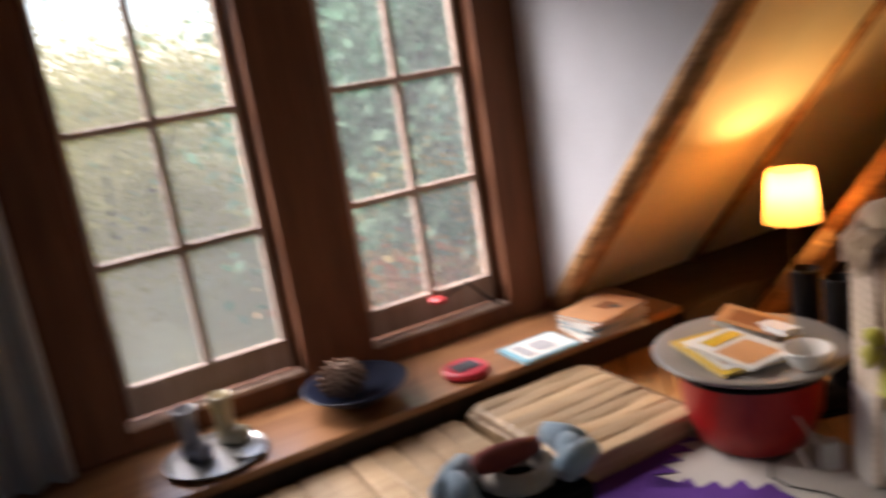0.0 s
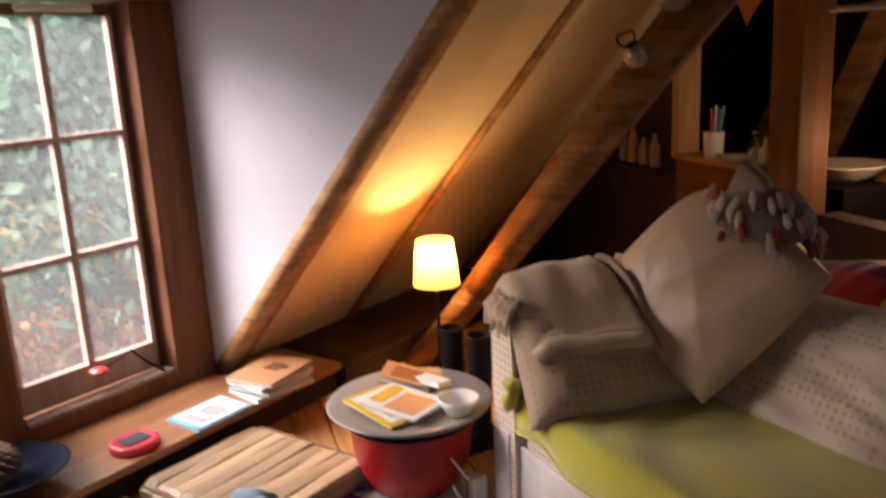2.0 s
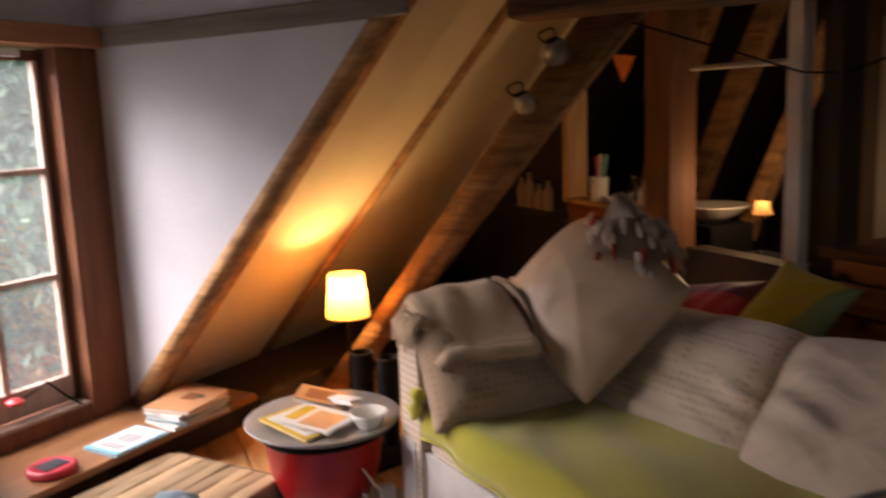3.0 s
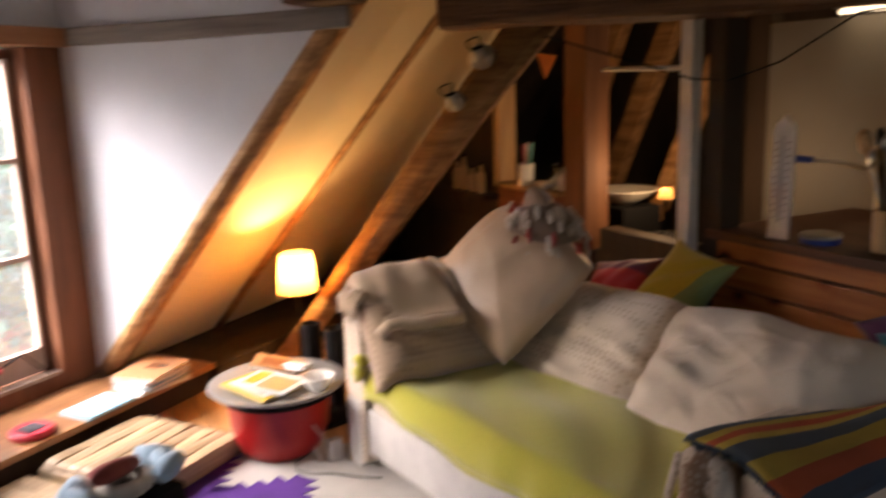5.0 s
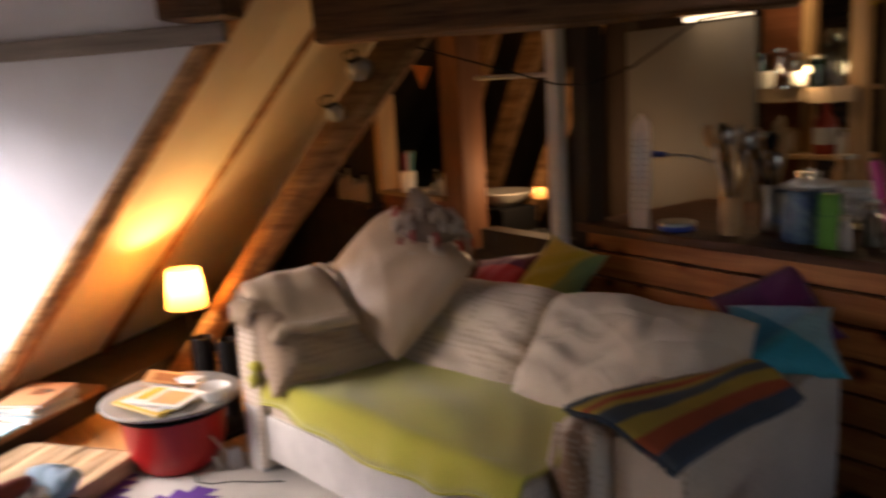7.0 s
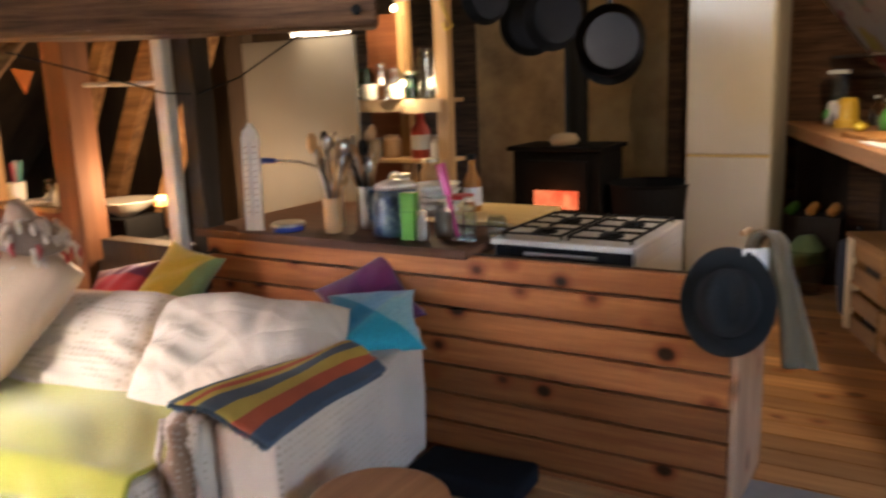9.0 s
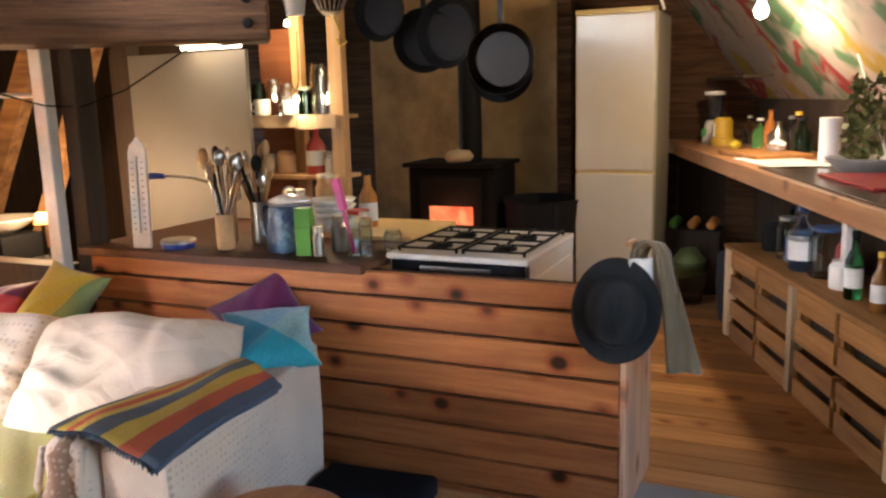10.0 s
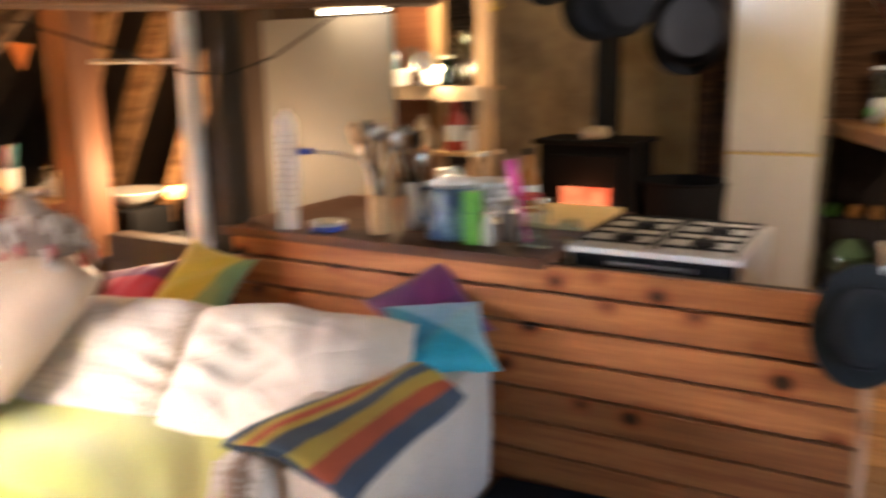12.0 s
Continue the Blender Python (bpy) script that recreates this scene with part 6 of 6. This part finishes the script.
for k in range(9):
    part("fruit", lathe([(0, -0.04), (0.035, -0.02), (0.04, 0.01), (0.02, 0.038), (0, 0.04)], 12), M_ORANGE if k % 3 else M_GREENP, bc, smooth=True).matrix_local = pose(-0.15 + 0.14 * (k % 3), -0.10 + 0.1 * (k // 3), 0.535)

CT = Matrix.Translation((-0.56, 4.25, 0)) @ pose(0, 0, 0, 0, 0, -71.6)     # x along the counter towards the door, y away from the aisle
structure("counter", rough(box(0.0, 4.8, 0.0, 0.68, 1.06, 1.15, 0.006), 0.003, 4), wood("counter_wood", (0.48, 0.25, 0.11), (0.33, 0.15, 0.06), 0, 0.4, knots=0.5), CT, "thick pine kitchen counter")
structure("dark_worktop_inlay", box(2.75, 4.78, 0.03, 0.66, 1.151, 1.158, 0.002), colour("dark_slab", (0.05, 0.035, 0.03), 0.25), CT, "dark worktop surface")
structure("counter_bracket", rough(box(3.0, 3.06, 0.36, 0.42, 0.60, 1.06, 0.01), 0.004, 4), M_WPOST, CT, "white-painted counter support")
structure("counter_prop", box(0.1, 0.16, 0.1, 0.6, 0, 1.06), M_DARK, CT, "dark counter support")
structure("wall_counter", box(-0.2, 5.5, 0.70, 0.78, -0.02, 1.5), M_DARK, CT, "dark boarded wall behind the counter")
# painted slope above the counter
mural, mt, mb = nodes("painted_slope")
v, _ = coords(mt, (1.0, 1.0, 1.0))
warp = mt.nodes.new("ShaderNodeTexNoise")
warp.inputs["Scale"].default_value = 2.2
mt.links.new(v, warp.inputs["Vector"])
vm = mt.nodes.new("ShaderNodeVectorMath")
vm.operation = "MULTIPLY_ADD"
mt.links.new(warp.outputs["Color"], vm.inputs[0])
vm.inputs[1].default_value = (1.6, 1.6, 1.6)
mt.links.new(v, vm.inputs[2])
b1, b2, b3 = noise_of(mt, 1.3, 2, vm.outputs[0]), noise_of(mt, 1.9, 2, vm.outputs[0]), noise_of(mt, 1.6, 1, vm.outputs[0], 0.4)
c = mix(mt, ramp(mt, b1, 0.52, 0.64), (0.56, 0.46, 0.38), (0.12, 0.24, 0.12))
c = mix(mt, ramp(mt, b2, 0.55, 0.65), c, (0.42, 0.06, 0.05))
c = mix(mt, ramp(mt, b3, 0.59, 0.69), c, (0.55, 0.36, 0.06))
mt.links.new(c, mb.inputs["Base Color"])
mb.inputs["Roughness"].default_value = 0.8
bm = bmesh.new()
vs = [bm.verts.new(p) for p in ((-0.2, 0.74, 1.42), (5.5, 0.74, 1.42), (5.5, -0.18, 2.62), (-0.2, -0.18, 2.62))]
bm.faces.new(vs)
bmesh.ops.solidify(bm, geom=bm.faces, thickness=0.05)
structure("painted_slope", bm, mural, CT, "roof slope painted with red, green and yellow swirls")

bl_ = thing("blender", CT @ pose(0.50, 0.30, 1.15), "white kitchen blender with a green dial and clear jug", "blender")
part("base", lathe([(0.085, 0), (0.09, 0.02), (0.07, 0.15), (0.055, 0.17), (0, 0.17)], 24), M_WHITE, bl_)
part("dial", lathe([(0.035, 0), (0.035, 0.012), (0, 0.012)], 20), colour("green_dial", (0.12, 0.4, 0.08), 0.4), bl_, "green dial").matrix_local = pose(0.02, -0.078, 0.075, 80, 0, 15)
part("jug", lathe([(0.05, 0.172), (0.075, 0.36), (0.07, 0.36), (0.045, 0.18), (0, 0.18)], 24), M_GLASS, bl_, "clear jug")
part("lid", lathe([(0.078, 0.36), (0.078, 0.385), (0, 0.39)], 24), M_PAPER, bl_)
ju = thing("juicer", CT @ pose(0.88, 0.28, 1.15), "yellow plastic juicer on the counter", "juicer")
part("base", lathe([(0.085, 0), (0.085, 0.05), (0.07, 0.055), (0.065, 0.18), (0.05, 0.2), (0, 0.2)], 24), M_YEL, ju)
part("front", box(-0.03, 0.03, -0.078, -0.06, 0.06, 0.16, 0.01), M_PAPER, ju, "pale front panel")
solid("chopping_board", box(-0.28, 0.28, -0.17, 0.17, 0, 0.03, 0.008), M_CRATE, CT @ pose(2.0, 0.26, 1.151, 0, 0, 8), "thick wooden chopping board on the counter", "board")
solid("white_sheet", box(-0.42, 0.3, -0.17, 0.17, 0, 0.006, 0.002), M_PAPER, CT @ pose(2.55, 0.24, 1.152, 0, 0, 3), "white worktop mat on the counter", "mat")
for x, y, r, h, m, cap, band, lab in ((1.62, 0.42, 0.055, 0.2, M_GLASS, M_WHITE, None, "clear bottle with a white cap"), (1.78, 0.44, 0.04, 0.27, colour("orange_liquor", (0.45, 0.16, 0.03), 0.15), M_GLASS, M_ORANGE, "bottle of orange liquid"), (1.95, 0.52, 0.05, 0.22, M_BLACK, M_STEEL, None, "dark bottle"), (2.15, 0.5, 0.05, 0.25, M_GLASS, M_YEL, None, "clear bottle with a yellow cap"), (2.3, 0.48, 0.05, 0.22, M_GREENGLASS, M_BLACK, None, "green bottle"), (1.5, 0.45, 0.05, 0.16, M_GREENP, M_YEL, None, "green tub"), (2.02, 0.42, 0.06, 0.2, M_STEEL, None, None, "steel flask"), (1.05, 0.5, 0.05, 0.2, M_GLASS, M_LID, None, "clear jar")):
    p = CT @ Vector((x - 0.3, y, 1.151))
    bottle(p.x, p.y, p.z, r, h, m, lab, cap, band)
solid("lemon", lathe([(0, -0.045), (0.02, -0.035), (0.034, 0), (0.02, 0.035), (0, 0.045)], 14), colour("lemon_skin", (0.65, 0.5, 0.03), 0.4), CT @ pose(1.40, 0.24, 1.186, 90, 0, 20), "yellow lemon on the counter", "fruit", smooth=True)
solid("crumpled_paper", rough(lathe([(0, 0), (0.05, 0.01), (0.055, 0.04), (0.02, 0.06), (0, 0.06)], 12), 0.02, 20), M_PAPER, CT @ pose(1.98, 0.34, 1.181), "crumpled white paper on the board", "paper")
pr = thing("paper_roll", CT @ pose(2.50, 0.46, 1.158), "white kitchen roll standing on the counter", "paper roll")
part("roll", lathe([(0.055, 0), (0.055, 0.23), (0.02, 0.232), (0.02, 0.0)], 24), M_PAPER, pr)
bn = thing("glass_basin", CT @ pose(3.10, 0.40, 1.158), "shallow grey basin of herbs on the counter", "basin")
part("basin", lathe([(0.10, 0), (0.16, 0.06), (0.165, 0.07), (0.155, 0.07), (0.09, 0.012), (0, 0.012)], 28), M_ENAMELGREY, bn)
bm = bmesh.new()
rnd = random.Random(9)
for k in range(260):
    a, h = rnd.uniform(0, 6.28), rnd.uniform(0.03, 0.42)
    r = rnd.uniform(0.01, 0.09)
    p = Vector((r * math.cos(a), r * math.sin(a), h))
    l = rnd.uniform(0.03, 0.06)
    e = Euler((rnd.uniform(-1.2, 1.2), rnd.uniform(-1.2, 1.2), a)).to_matrix()
    bm.faces.new([bm.verts.new(p + e @ Vector(o)) for o in ((0, 0, 0), (l * 0.35, 0, l * 0.5), (0, 0.004, l), (-l * 0.35, 0, l * 0.5))])
tagged(part("herb_leaves", bm, plain("herb_green", (0.07, 0.10, 0.02), 0.7, c2=(0.19, 0.14, 0.03)), bn, "drooping green and yellow herb leaves"), kind="stuff")
solid("red_tray", box(-0.3, 0.3, -0.15, 0.15, 0, 0.012, 0.004), colour("red_tray_paint", (0.35, 0.02, 0.02), 0.3), CT @ pose(3.55, 0.30, 1.159), "red tray on the dark worktop", "tray")
structure("wall_shelf", box(0.2, 1.3, 0.30, 0.50, 1.62, 1.64), M_DARK, CT, "dark wall shelf")
kbm = thing("bare_bulb", pose(0.30, 2.0, 1.957), "glowing bare bulb hanging over the counter", "bulb")
part("bulb", lathe([(0, -0.05), (0.03, -0.035), (0.038, 0.0), (0.02, 0.04), (0.014, 0.06), (0, 0.06)], 18), glow("bulb_glow", (1.0, 0.83, 0.55), 1.2), kbm, "glowing glass bulb", True).visible_shadow = False
part("holder", lathe([(0.018, 0.06), (0.018, 0.11), (0, 0.11)], 14), M_BLACKIRON, kbm)
part("flex", tube([(0, 0, 0.11), (0, 0, 0.62)], 0.004), M_WPOST, kbm)
solid("white_flex", tube([(0.55, 2.3, 2.1), (0.72, 2.1, 1.86), (0.80, 1.8, 1.6), (0.86, 1.5, 1.35), (0.9, 1.3, 1.18)], 0.007), M_WPOST, Matrix(), "white cable hanging over the counter", "cable", smooth=True)
solid("hanging_flex", tube([(-0.42, 2.95, 2.6), (-0.40, 2.95, 2.2), (-0.36, 2.95, 2.08)], 0.01), M_WPOST, Matrix(), "white cable end hanging by the fridge", "cable", smooth=True)
structure("grey_mat", box(-0.15, 1.1, -0.6, 0.32, 0.001, 0.010, 0.003), plain("blue_grey_mat", (0.26, 0.28, 0.31), 1.0, vary=0.2, bumpy=0.8), Matrix(), "blue-grey woven floor mat")

# ---------------------------------------------------------------- outside the windows
structure("ground", box(-60, 60, -60, 60, -3.1, -3.0), plain("grass_ground", (0.16, 0.17, 0.07), 1.0, vary=0.3, scale=1.2, c2=(0.30, 0.20, 0.12)), label="grassy ground outside")
bank = prism([(-14, -3.0), (-7.0, -3.0), (-9.5, -0.2), (-12, 1.2), (-14, 1.6)], -14, 12)
structure("garden_bank", rough(bank, 0.25, 0.6, 2, 3), plain("autumn_grass", (0.48, 0.46, 0.27), 1.0, vary=0.3, scale=3, c2=(0.40, 0.31, 0.18)), HOUSE, "sloping garden bank with faded grass")


def shrub(q, s, z, w, h, n, leaf, material, label, seed, name="shrub"):
    t = thing(name, HOUSE @ pose(q, s, z), label, "shrub")
    rnd = random.Random(seed)
    bm = bmesh.new()
    for k in range(7):
        a = k * 0.9
        tube([(0, 0, -0.6), (0.15 * w * math.cos(a), 0.15 * w * math.sin(a), h * 0.3), (0.38 * w * math.cos(a), 0.38 * w * math.sin(a), h * rnd.uniform(0.5, 0.95))], [0.05, 0.03, 0.01], 6, bm)
    part("branches", bm, M_DARK, t)
    verts, faces = [], []
    clumps = [(Vector((rnd.gauss(0, w * 0.26), rnd.gauss(0, w * 0.26), rnd.uniform(0.0, h))), rnd.uniform(0.16, 0.34) * w * 0.5) for _ in range(70)]
    for _ in range(n):
        c, r = clumps[rnd.randrange(len(clumps))]
        p = c + Vector((rnd.gauss(0, r), rnd.gauss(0, r), rnd.gauss(0, r * 0.8)))
        l = leaf * rnd.uniform(0.6, 1.3)
        e = Euler((rnd.uniform(-1.1, 1.1), rnd.uniform(-1.1, 1.1), rnd.uniform(0, 6.28))).to_matrix()
        i = len(verts)
        verts += [p + e @ Vector(o) for o in ((0, 0, 0), (l * 0.3, 0.1 * l, 0.5 * l), (0, 0.3 * l, l), (-l * 0.3, 0.1 * l, 0.5 * l))]
        faces.append((i, i + 1, i + 2, i + 3))
    me = bpy.data.meshes.new("crown")
    me.from_pydata([tuple(v) for v in verts], [], faces)
    me.materials.append(material)
    o = new("crown", me)
    o.parent = t
    return tagged(o, kind="stuff")


def leafy(name, a, b):
    m, t, bs = nodes(name)
    g = t.nodes.new("ShaderNodeNewGeometry")
    t.links.new(mix(t, g.outputs["Random Per Island"], a, b), bs.inputs["Base Color"])
    bs.inputs["Roughness"].default_value, bs.inputs["Specular IOR Level"].default_value = 0.6, 0.1
    thin = t.nodes.new("ShaderNodeBsdfTranslucent")
    t.links.new(bs.inputs["Base Color"].links[0].from_socket, thin.inputs["Color"])
    both = t.nodes.new("ShaderNodeMixShader")
    both.inputs[0].default_value = 0.55
    t.links.new(bs.outputs[0], both.inputs[1])
    t.links.new(thin.outputs[0], both.inputs[2])
    t.links.new(both.outputs[0], t.nodes["Material Output"].inputs["Surface"])
    return m


L1 = leafy("shrub_leaf", (0.12, 0.27, 0.16), (0.32, 0.47, 0.32))
L3 = leafy("autumn_leaf", (0.42, 0.16, 0.10), (0.45, 0.36, 0.16))
L2 = leafy("yellow_leaf", (0.30, 0.29, 0.11), (0.48, 0.43, 0.20))
shrub(-8.2, 2.3, -0.9, 2.8, 3.4, 30000, 0.11, L1, "large dense green shrub outside the window", 1)
shrub(-8.6, 4.6, -0.7, 2.6, 3.4, 20000, 0.11, L1, "green shrub outside the window", 2)
shrub(-10.2, -0.6, -0.4, 2.4, 2.0, 22000, 0.055, L2, "yellowing shrub on the garden bank", 3)
shrub(-10.6, -3.4, -0.2, 2.6, 1.8, 22000, 0.055, L2, "yellowing shrub on the garden bank", 4)
shrub(-7.0, 1.1, -1.15, 1.3, 1.0, 5000, 0.08, L3, "low reddish autumn shrub below the window", 5)
shrub(-7.2, 2.15, -0.55, 1.1, 1.5, 8000, 0.08, L2, "olive-yellow shrub outside the window", 6)
shrub(-9.8, 3.4, -1.2, 4.6, 4.6, 36000, 0.12, L1, "tall green hedge behind the shrubs", 7, "hedge")
